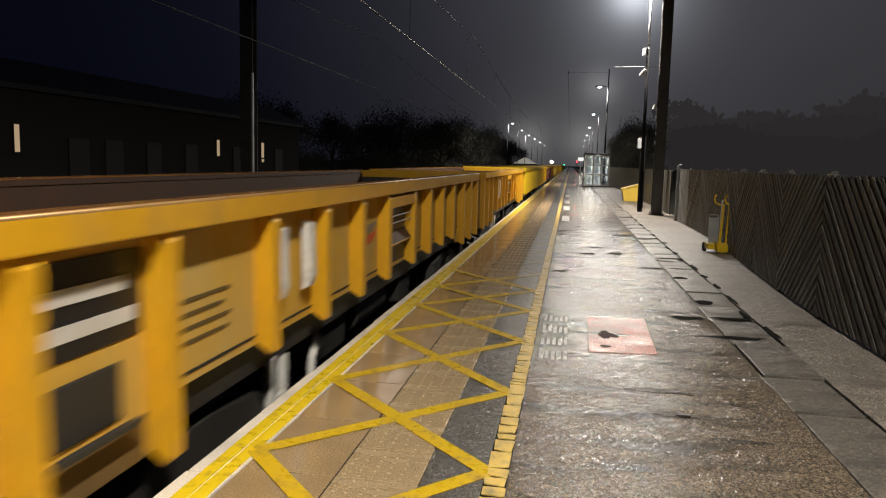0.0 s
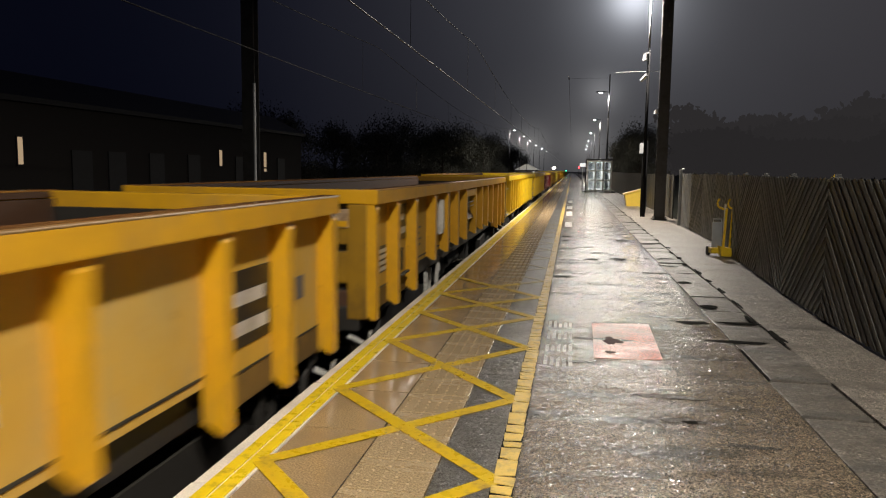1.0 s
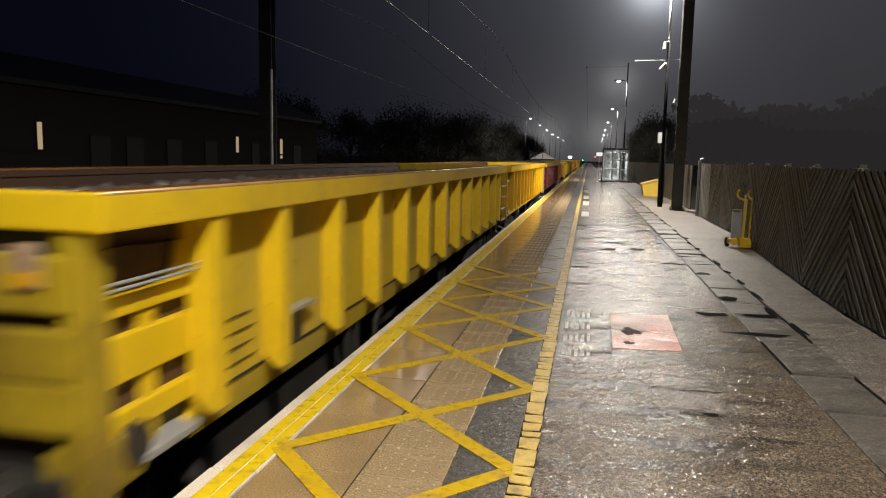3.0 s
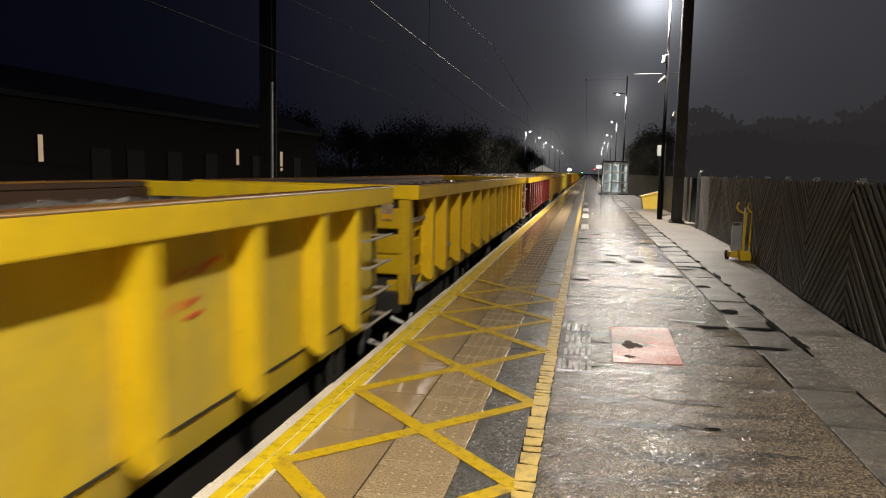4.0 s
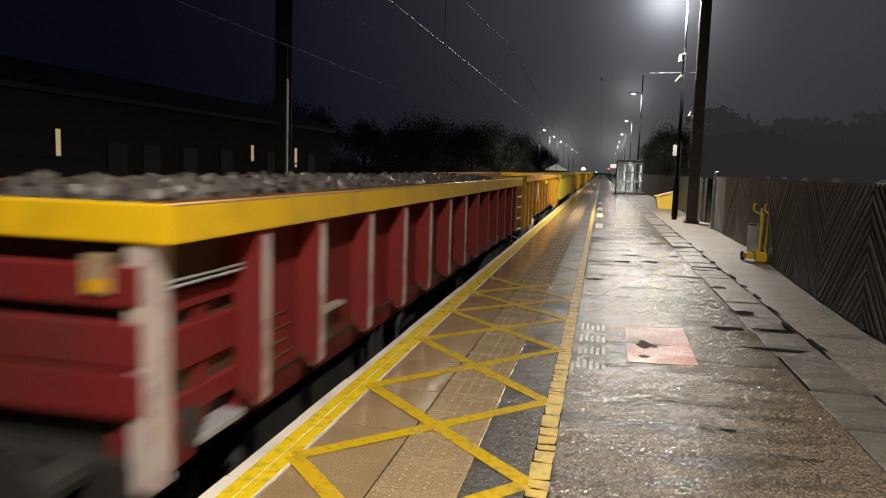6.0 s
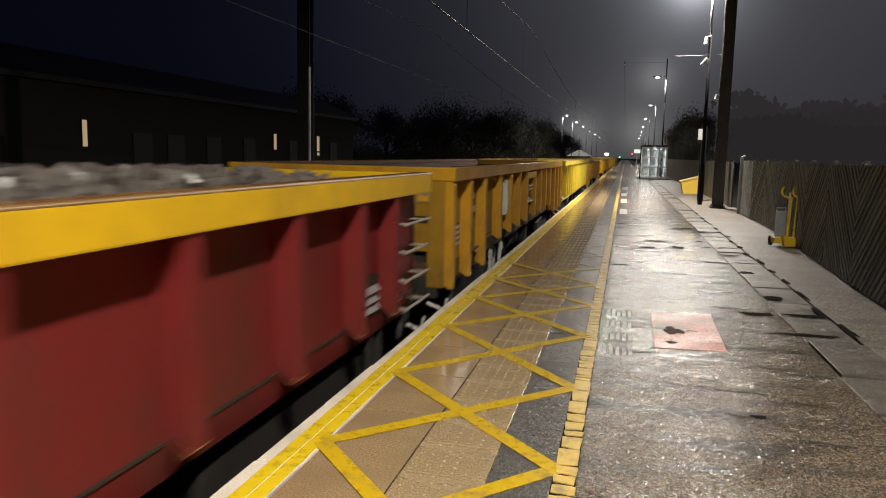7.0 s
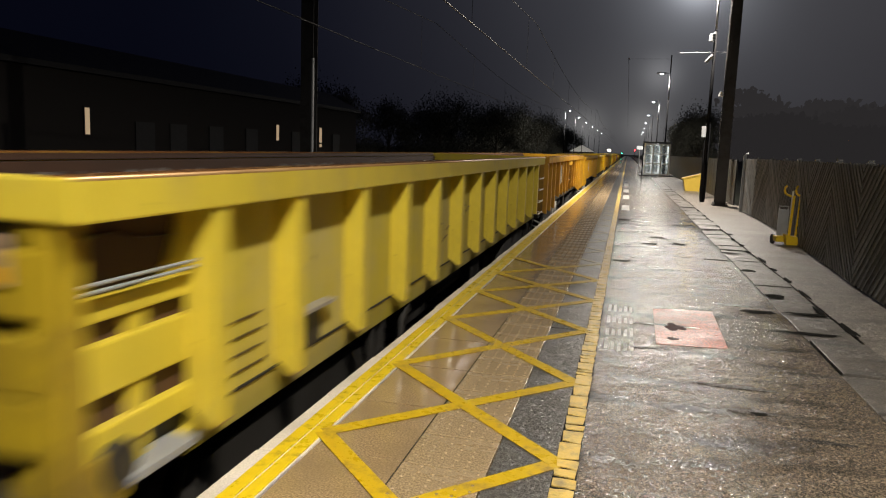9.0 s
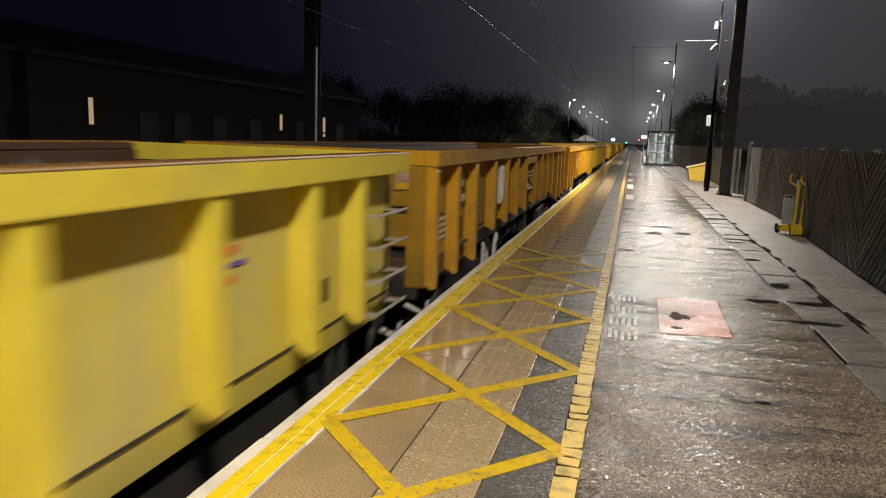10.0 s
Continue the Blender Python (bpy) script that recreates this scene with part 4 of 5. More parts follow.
B2 = wagon("B", "bright yellow ribbed box wagon with an open brake end", YELLOW, YELLOW, YELLOW_P, 2.33, 0.165, 0.05, 6)
details_b(B2, 2.165, YELLOW, False, False)
smudge(B2, 12.2, 1.46, 1)
smudge(B2, 11.2, 1.50, 2)
smudge(B2, 11.25, 1.80, 12, BAR_RED)
smudge(B3, 5.85, 1.55, 3)
smudge(B3, 6.95, 1.58, 4)
smudge(B3, 9.15, 1.50, 5)
C1 = wagon("C", "maroon ribbed box wagon with yellow rim, heaped with wet stone", GOLD, MAROON, MAROON, 2.31, 0.185, 0.17, 7)
details_b(C1, 2.125, MAROON, True, False)
STARTS = [1.30, 17.02, 32.82, 48.76, 64.70, 80.57, 96.36, 112.15] + [128.0 + 15.85 * k for k in range(12)]
KINDS = [A1, A2, B1, B2, C1, A3, B3, A3, A1, B2, A2, B3, A1, B2, C1, A1, B3, A2, A1, B2]
TRAIN = []
for k, y0 in zip(KINDS, STARTS):
    if any(k is o for o, _ in TRAIN):
        k = copy_thing(k, pose(TRACK_X, y0, RAIL_Z))
    TRAIN.append((k, y0))


# ---- masts, wires, lamps ----
def lamp_column(x_head, y, z, name="platform_lamp", side=1, glow=LED):
    xc = x_head + 0.62 * side
    t = thing(name, "tall slim street lamp with a lit white LED head", "lamp", "platform lamps", pose(xc, y, 0))
    c = bmesh.new()
    rod(c, (0, 0, -0.05), (0, 0, 1.4), 0.085, 14)
    part("base", c, DARK_COL, t)
    # column in two tones: near-black shaft, pale tube for the top two metres
    c = bmesh.new()
    rod(c, (0, 0, 1.4), (0, 0, z - 2.0), 0.06, 12, 0.05)
    part("column", c, DARK_COL, t, smooth=True)
    c = bmesh.new()
    rod(c, (0, 0, z - 2.0), (0, 0, z + 0.05), 0.038, 12, 0.03)
    part("upper_column", c, GALV, t, "pale upper tube", smooth=True)
    arm = bmesh.new()
    rod(arm, (0, 0, z), (-0.35 * side, 0, z + 0.04), 0.028, 8)
    part("arm", arm, GALV, t)
    h = part("lamp_head", obox(*sorted((-0.98 * side, -0.30 * side)), -0.15, 0.15, z - 0.02, z + 0.07, bevel=0.025), GALV, t)
    inset, deep = (0.0, 0.10) if y < 40 else (0.10, 0.075)
    part("led_panel", obox(*sorted(((-0.86 + inset) * side, (-0.42 - inset) * side)), -0.11, 0.11, z - deep, z - 0.022, bevel=0.02), glow, h, "glowing white LED panel")
    return t


for i, (lx, ly) in enumerate(LAMPS_RIGHT):
    lamp_column(lx, ly, REAR_Z if ly < 10 else LAMP_Z, glow=LED if ly < 40 else LED_FAR)
for lx, ly in LAMPS_LEFT:
    lamp_column(lx, ly, 7.4, side=-1, glow=LED_FAR)


def line_mast(x, y, height, wd, label, name="line_mast", z0=0.0):
    t = thing(name, label, "mast", "", pose(x, y, z0))
    a, b, c = wd / 2, wd * 0.42, 0.015
    m = prism(bmesh.new(), [(-a, -b), (a, -b), (a, -b + 0.03), (c, -b + 0.03), (c, b - 0.03), (a, b - 0.03), (a, b), (-a, b), (-a, b - 0.03), (-c, b - 0.03), (-c, -b + 0.03), (-a, -b + 0.03)], "z", 0, height)
    part("steel_section", m, MAST, t)
    part("base_plate", obox(-wd * 0.7, wd * 0.7, -wd * 0.7, wd * 0.7, -0.02, 0.04, bevel=0.01), MAST, t)
    b = bmesh.new()
    for s in (-1, 1):
        for q in (-1, 1):
            rod(b, (s * wd * 0.58, q * wd * 0.55, 0.04), (s * wd * 0.58, q * wd * 0.55, 0.12), 0.02)
    part("bolts", b, GALV, t)
    return t


M1 = line_mast(2.965, 25.4, 11.0, 0.33, "broad dark steel overhead-line mast on the platform")
arm = bmesh.new()
rod(arm, (0.1, 0, 8.25), (-9.8, 0, 8.6), 0.03)
part("top_tie", arm, MAST, M1)
part("edge_cable", rod(bmesh.new(), (-0.178, -0.13, 0.1), (-0.178, -0.13, 4.6), 0.012), DARK_COL, M1, "thin cable up the mast edge")
ML = line_mast(-12.0, 26.5, 13.0, 0.50, "dark steel overhead-line mast beyond the tracks", z0=RAIL_Z - 0.2)
sp = thing("slim_pole", "slim pale pole beside the dark mast", "pole", "", pose(-11.72, 26.2, RAIL_Z - 0.2))
pb = bmesh.new()
rod(pb, (0, 0, 0), (0, 0, 5.8), 0.06, 10)
part("pole_shaft", pb, GALV, sp)
mm = line_mast(3.42, 75.0, 11.0, 0.11, "slim dark steel overhead-line mast")
part("feeder_arm", rod(bmesh.new(), (0.0, 0, 10.66), (-4.02, 0, 10.62), 0.007), MAST, mm)
part("insulator", rod(bmesh.new(), (-3.95, 0, 10.5), (-3.95, 0, 10.75), 0.05, 10), SIGN_WHITE, mm, "pale insulator")


def wire(name, x, z, y0, y1, r, sag=0.0, span=50.0, label="", material=None):
    bm = bmesh.new()
    pts = []
    n = int((y1 - y0) / 5)
    for k in range(n + 1):
        y = y0 + (y1 - y0) * k / n
        u = ((y - 25.4) / span) % 1.0
        pts.append((x, y, z - sag * 4 * u * (1 - u)))
    bent(bm, pts, r, 8)
    return tagged(new(name, mesh_of(bm, name, material or WIRE_DULL, smooth=True)), label, "wire", "overhead wires")


wire("contact_wire", TRACK_X, 4.05, -20, 300, 0.013, label="thin glinting copper contact wire above the track", material=WIRE)
wire("catenary_wire", TRACK_X, 5.75, -20, 300, 0.010, 0.75, label="sagging catenary wire above the contact wire")
wire("contact_wire", TRACK_X - 3.4, 4.05, -20, 300, 0.011, label="thin copper contact wire over the far track")
wire("catenary_wire", TRACK_X - 3.4, 5.75, -20, 300, 0.010, 0.75, label="sagging catenary wire over the far track")
wire("feeder_wire", -0.53, 10.6, 75, 300, 0.018, label="feeder wire running high over the platform", material=WIRE)
dr = bmesh.new()
for k in range(24):
    y = -10 + 8.3 * k
    u = ((y - 25.4) / 50.0) % 1.0
    rod(dr, (TRACK_X, y, 4.05), (TRACK_X, y, 5.75 - 3.0 * u * (1 - u)), 0.005, 4)
    rod(dr, (TRACK_X - 3.4, y, 4.05), (TRACK_X - 3.4, y, 5.75 - 3.0 * u * (1 - u)), 0.005, 4)
tagged(new("dropper_wires", mesh_of(dr, "dropper_wires", WIRE_DULL)), "thin droppers between catenary and contact wire", "wire", "overhead wires", kind="stuff")

# things on the near lamp column and beside it
near = thing("speaker_post", "dark post with a small pale notice and camera brackets", "post", "", pose(2.78, 29.2, 0))
part("post_shaft", obox(-0.10, 0.10, -0.08, 0.08, -0.05, 2.75, bevel=0.01), DARK_COL, near)
part("notice", obox(-0.22, 0.02, -0.115, -0.085, 2.28, 2.68, bevel=0.006), GALV, near, "small pale notice box")
spk = thing("loudspeaker", "small white horn loudspeaker on the lamp column", "loudspeaker", "", pose(2.46, 26.9, 5.55))
hb = bmesh.new()
rod(hb, (0, 0, -0.12), (0, 0, 0.12), 0.11, 14, 0.08)
rod(hb, (0, 0, 0.12), (0.12, 0.05, 0.14), 0.02)
part("horn", hb, GALV, spk)
cv = thing("camera_box", "small white surveillance camera on a bracket", "camera", "", pose(2.42, 26.9, 4.85))
cb = obox(-0.05, 0.05, -0.16, 0.16, -0.05, 0.05, bevel=0.012)
part("housing", cb, GALV, cv).matrix_basis = pose(0, 0, 0, -40, 25, 20)
part("bracket", rod(bmesh.new(), (0, 0, 0), (0.15, 0.1, 0.05), 0.02), GALV, cv)
bl = thing("small_lantern", "small white bell-shaped lantern on the mast", "lantern", "", pose(2.72, 25.3, 3.55))
part("bell", rod(bmesh.new(), (0, 0, -0.06), (0, 0, 0.08), 0.09, 12, 0.04), SIGN_WHITE, bl)
part("bracket", rod(bmesh.new(), (0, 0, 0.06), (0.12, 0.05, 0.06), 0.015), GALV, bl)
cr = thing("cross_arm", "thin pale cross arm on the lamp column", "bracket", "", pose(2.57, 26.95, 5.05))
part("bar", rod(bmesh.new(), (-1.12, 0, 0), (0.55, 0, 0.03), 0.007, 8), GALV, cr)


# ---- fence ----
FENCE_LINE = [(2.76 + 0.51 * min(1, max(0, (y - 9.2) / 9.0)) ** 1.0, y) for y in [8.5 + 1.8 * k for k in range(-10, 9)]]
FENCE_H = 1.56


def clip_slat(x0, x1, z0, z1, slope, off, half):
    """The outline of a slanted slat cut to the panel's rectangle (Sutherland-Hodgman)."""
    zs, ze = z0 - 3, z1 + 3
    poly = [(off + slope * zs - half, zs), (off + slope * zs + half, zs), (off + slope * ze + half, ze), (off + slope * ze - half, ze)]
    for ax, lim, keep in ((0, x0, 1), (0, x1, -1), (1, z0, 1), (1, z1, -1)):
        res = []
        for a, b in zip(poly, poly[1:] + poly[:1]):
            ina, inb = keep * (a[ax] - lim) >= 0, keep * (b[ax] - lim) >= 0
            if ina:
                res.append(a)
            if ina != inb:
                k = (lim - a[ax]) / (b[ax] - a[ax])
                res.append((a[0] + k * (b[0] - a[0]), a[1] + k * (b[1] - a[1])))
        poly = res
        if len(poly) < 3:
            return []
    return poly


def fence_panel(k, a, b):
    ax, ay = a
    bx, by = b
    d = math.hypot(bx - ax, by - ay)
    rz = math.degrees(math.atan2(by - ay, bx - ax))
    t = thing("fence_panel", "dark timber fence panel of slanted slats in a chevron", "fence", "platform fence", pose(ax, ay, 0, 0, 0, rz))
    post = bmesh.new()
    box(post, -0.05, 0.05, -0.14, -0.04, -0.05, FENCE_H + 0.01, bevel=0.008)
    p = part("post", post, FENCE, t)
    part("post_cap", prism(bmesh.new(), [(-0.05, FENCE_H + 0.008), (0.05, FENCE_H + 0.008), (0.05, FENCE_H + 0.014), (-0.05, FENCE_H + 0.045)], "y", -0.125, -0.055), CAP, p, "wet sloping metal cap")
    for z in (0.16, 0.78, 1.42):
        part("back_rail", obox(0.05, d - 0.05, -0.075, -0.035, z, z + 0.09), FENCE, t)
    part("backing", obox(0.0, d, -0.034, -0.026, 0.04, FENCE_H - 0.02), FENCE_BACK, t)
    slope = 1.2 if k % 2 else -1.2
    pitch = 0.175
    n = int((d + 4.2) / pitch)
    rnd = random.Random(50 + k)
    for i in range(n):
        off = -2.0 + i * pitch
        poly = clip_slat(0.0, d, 0.03, FENCE_H, slope, off, rnd.uniform(0.030, 0.062))
        if len(poly) < 3:
            continue
        bm = bmesh.new()
        out = rnd.uniform(-0.008, 0.012)
        prism(bm, poly, "y", -0.026, -0.018 + 0.4 * out)
        part("slat", bm, FENCE, t)
    return t


for k, (a, b) in enumerate(zip(FENCE_LINE, FENCE_LINE[1:])):
    fence_panel(k, a, b)
ep = thing("end_post", "slim pale-edged steel post at the fence's end", "post", "", pose(3.27, 23.0, 0))
part("post_shaft", obox(-0.04, 0.04, -0.03, 0.03, -0.03, 1.66, bevel=0.008), GALV, ep)
part("top_hook", rod(bmesh.new(), (0, 0, 1.66), (0.09, 0, 1.70), 0.025), GALV, ep)
# plain fence beyond the mast
fb = bmesh.new()
for k in range(150):
    y = 26 + 0.8 * k
    box(fb, 3.46, 3.50, y, y + 0.74, -0.02, 1.5)
tagged(new("boundary_fence", mesh_of(fb, "boundary_fence", FENCE)), "dark close-boarded boundary fence along the platform", "fence", kind="structure")


# ---- trolley, bin, shelter ----
def trolley():
    t = thing("ramp_trolley", "yellow and aluminium hand trolley parked at the fence", "trolley", "", pose(2.98, 14.75, 0, 0, 0, 8))
    base = bmesh.new()
    box(base, -0.28, 0.30, -0.10, 0.10, 0.06, 0.17, bevel=0.02)
    prism(base, [(-0.12, 0.02), (0.06, 0.02), (0.12, 0.14), (-0.16, 0.22)], "y", -0.22, -0.08)
    prism(base, [(0.08, 0.05), (0.36, 0.05), (0.38, 0.20), (0.12, 0.26)], "y", 0.02, 0.08)
    part("base", base, TROLLEY_Y, t, "yellow steel base")
    for x in (-0.02, 0.10):
        part("upright", rod(bmesh.new(), (x, 0, 0.1), (x + 0.03, 0, 0.92), 0.024, 10), TROLLEY_Y, t)
    for x in (-0.08, 0.12):
        h = bmesh.new()
        pts = [(x + 0.09 * math.sin(a) * -1, 0, 1.02 - 0.10 * math.cos(a)) for a in [0.0, 0.5, 1.0, 1.5, 2.0, 2.5]]
        bent(h, [(x + 0.04, 0, 0.90)] + pts, 0.02, 8)
        part("handle_hook", h, TROLLEY_Y, t)
    part("plate", obox(-0.26, -0.07, -0.06, -0.03, 0.18, 0.66, bevel=0.008), ALU, t, "aluminium plate")
    part("plate_handle", bent(bmesh.new(), [(-0.25, -0.05, 0.66), (-0.25, -0.05, 0.72), (-0.09, -0.05, 0.72), (-0.09, -0.05, 0.66)], 0.012), ALU, t)
    part("mast_tube", rod(bmesh.new(), (-0.02, 0.02, 0.17), (-0.01, 0.02, 1.0), 0.02), ALU, t)
    for x in (-0.26, 0.24):
        w = bmesh.new()
        bmesh.ops.create_cone(w, cap_ends=True, segments=18, radius1=0.09, radius2=0.09, depth=0.04, matrix=pose(x, 0.13, 0.09, 0, 90, 0))
        part("wheel", w, BLACK, t)


trolley()


def grit_bin():
    t = thing("grit_bin", "yellow plastic grit bin with a sloping lid", "grit bin", "", pose(2.88, 35.2, 0))
    body = bmesh.new()
    prism(body, [(-0.30, 0.0), (0.30, 0.0), (0.38, 0.74), (-0.40, 0.52)], "y", -0.35, 0.35)
    part("body", body, BIN_Y, t)
    lid = bmesh.new()
    prism(lid, [(-0.46, 0.52), (-0.46, 0.57), (0.42, 0.82), (0.42, 0.76)], "y", -0.39, 0.39)
    part("lid", lid, BIN_Y, t)
    part("dark_post", obox(0.40, 0.46, -0.3, -0.24, 0, 0.85), DARK_COL, t)


grit_bin()


def shelter():
    x0, x1, y0, y1, h = 1.20, 2.95, 56.8, 60.2, 2.38
    t = thing("waiting_shelter", "glazed waiting shelter with pale metal frame and flat roof", "shelter", "", pose(0, 0, 0))
    part("roof", obox(x0 - 0.12, x1 + 0.12, y0 - 0.15, y1 + 0.15, h, h + 0.13, bevel=0.02), DOOR_GREY, t)
    part("plinth", obox(x0 - 0.35, x1 + 0.35, y0 - 0.3, y1 + 0.3, 0.002, 0.05), BLACK, t, "dark base")
    for y in (y0, y1):
        for k in range(4):
            x = x0 + (x1 - x0) * k / 3
            part("upright", obox(x - 0.045, x + 0.045, y - 0.045, y + 0.045, 0.05, h), GLASS_FRAME, t)
        for z in (0.12, 0.90, 1.62, 2.30):
            for k in range(3):
                a, b = x0 + (x1 - x0) * k / 3 + 0.035, x0 + (x1 - x0) * (k + 1) / 3 - 0.035
                part("rail", obox(a, b, y - 0.03, y + 0.03, z - 0.045, z + 0.045), GLASS_FRAME, t)
        for k in range(3):
            for za, zb in ((0.15, 0.87), (0.93, 1.59), (1.65, 2.27)):
                a, b = x0 + (x1 - x0) * k / 3 + 0.035, x0 + (x1 - x0) * (k + 1) / 3 - 0.035
                part("pane", obox(a, b, y - 0.005, y + 0.005, za, zb), GLASS, t)
    for k in range(1, 4):
        y = y0 + (y1 - y0) * k / 4
        part("upright", obox(x1 - 0.035, x1 + 0.035, y - 0.035, y + 0.035, 0.05, h), GLASS_FRAME, t)
    part("back_panel", obox(x1 - 0.01, x1 + 0.01, y0 + 0.04, y1 - 0.04, 0.1, h - 0.1), DOOR_GREY, t)
    part("bench", obox(x1 - 0.5, x1 - 0.08, y0 + 0.5, y1 - 0.5, 0.42, 0.47, bevel=0.01), DARK_COL, t)
    part("tube_light", obox(2.02, 2.18, y0 + 0.6, y0 + 2.8, h - 0.08, h, bevel=0.01), mat("dim_tube", (0.9, 0.9, 0.9), 0.3, bump=0, emit=(0.95, 0.97, 1.0), power=1.6), t, "lit fluorescent tube")
    part("dark_edge_post", obox(x0 - 0.16, x0 - 0.07, y0 - 0.05, y0 + 0.04, 0.05, h), DARK_COL, t)


shelter()
platform_light(2.1, 58.5, 2.25, 170, (0.95, 0.97, 1.0), 1.2)
# glowing plate added for something small and whitish beyond the shelter
sgn = thing("lit_sign", "small faintly glowing white plate on a post, added", "sign", "", pose(0.95, 66.0, 0))
part("pole", rod(bmesh.new(), (0, 0, -0.02), (0, 0, 2.2), 0.03), GALV, sgn)
part("face", obox(-0.25, 0.25, -0.03, 0.03, 1.95, 2.25, bevel=0.01), mat("pale_glow_face", (0.8, 0.85, 0.9), 0.4, bump=0, emit=(0.85, 0.93, 1.0), power=0.35), sgn)

# ---- far side: building, trees, distant lights ----
def terrace():
    t = thing("long_building", "long dark low building with a few lit windows", "building")
    part("wall", obox(-31, -25, 8, 66, -1.5, 4.4), WALL_DARK, t)
    rf = bmesh.new()
    prism(rf, [(-31.4, 4.4), (-24.7, 4.4), (-24.7, 4.65), (-28, 6.2), (-31.4, 4.65)], "y", 7.6, 66.4)
    part("roof", rf, ROOF, t)
    for y, z0, z1, wd in ((30.15, 1.55, 2.80, 0.31), (49.8, 1.6, 2.72, 0.40), (57.6, 1.55, 2.75, 0.50)):
        w = part("window", obox(-25.02, -24.94, y - wd / 2 - 0.06, y + wd / 2 + 0.06, z0 - 0.06, z1 + 0.06), DULL_DOOR, t)
        part("lit_pane", obox(-24.94, -24.93, y - wd / 2, y + wd / 2, z0, z1), WINDOW_GLOW, w, "warm lit pane")
    part("lit_pane", obox(-24.94, -24.93, 57.4, 57.85, 1.18, 1.42), WINDOW_GLOW, t)
    for y in (34.5, 37.5, 41.5, 46.0, 53.0, 61.0):
        part("door_panel", obox(-25.0, -24.93, y - 0.8, y + 0.8, -0.9, 2.3), DULL_DOOR, t, "dull grey door")


terrace()


def tree_template(seed, h):
    rnd = random.Random(seed)
    t = thing("tree", "dark leafy tree beyond the railway at night", "tree", "lineside trees")
    tb = bmesh.new()
    rod(tb, (0, 0, 0), (0.1, 0, h * 0.5), 0.22, 8, 0.13)
    tips = []
    for k in range(7):
        a = rnd.uniform(0, 6.28)
        st = Vector((0.08, 0, h * rnd.uniform(0.25, 0.5)))
        en = st + Vector((math.cos(a) * h * 0.22, math.sin(a) * h * 0.22, h * rnd.uniform(0.15, 0.4)))
        rod(tb, st, en, 0.09, 5, 0.03)
        tips.append(en)
    part("trunk", tb, BARK, t)
    verts, faces = [], []
    lobes = tips + [Vector((0, 0, h * 0.82)), Vector((0.3, 0.2, h * 0.65))]
    lobes += [Vector((rnd.uniform(-0.3, 0.3) * h, rnd.uniform(-0.3, 0.3) * h, h * rnd.uniform(0.14, 0.32))) for _ in range(5)]
    for c in lobes:
        r = h * rnd.uniform(0.13, 0.2)
        for _ in range(760):
            v = Vector((rnd.gauss(0, 1), rnd.gauss(0, 1), rnd.gauss(0, 0.8)))
            p = c + v.normalized() * r * min(1.5, abs(rnd.gauss(0.75, 0.3)))
            q = Euler((rnd.uniform(0, 6), rnd.uniform(0, 6), rnd.uniform(0, 6))).to_matrix()
            s = rnd.uniform(0.06, 0.15)
            k = len(verts)
            verts += [p + q @ Vector(w) * s for w in ((-1, 0, 0), (0, -0.6, 0.1), (1, 0, 0), (0, 0.6, 0.1))]
            faces.append((k, k + 1, k + 2, k + 3))
    me = bpy.data.meshes.new("crown")
    me.from_pydata(verts, [], faces)
    me.materials.append(LEAF)
    c = new("crown", me)
    c.parent = t
    return t


rt = random.Random(11)
T = [tree_template(21, 9.0), tree_template(22, 10.5)]
spots = [(-22 - rt.uniform(0, 14), 70 + 9 * k + rt.uniform(-3, 3)) for k in range(16)] + [(-16 - rt.uniform(0, 3), 100 + 14 * k) for k in range(10)]
used = set()
for i, (tx, ty) in enumerate(spots):
    m = pose(tx, ty, -1.5, 0, 0, rt.uniform(0, 360))
    k = i % 2
    if k in used:
        copy_thing(T[k], m)
    else:
        T[k].matrix_basis = m
        used.add(k)

# trees close behind the far part of the fence
for i, ty in enumerate((104, 112, 121, 131, 142, 155, 170, 188)):
    copy_thing(T[i % 2], pose(0.083 * ty + rt.uniform(-1.2, 1.2), ty, -1.5, 0, 0, rt.uniform(0, 360)))



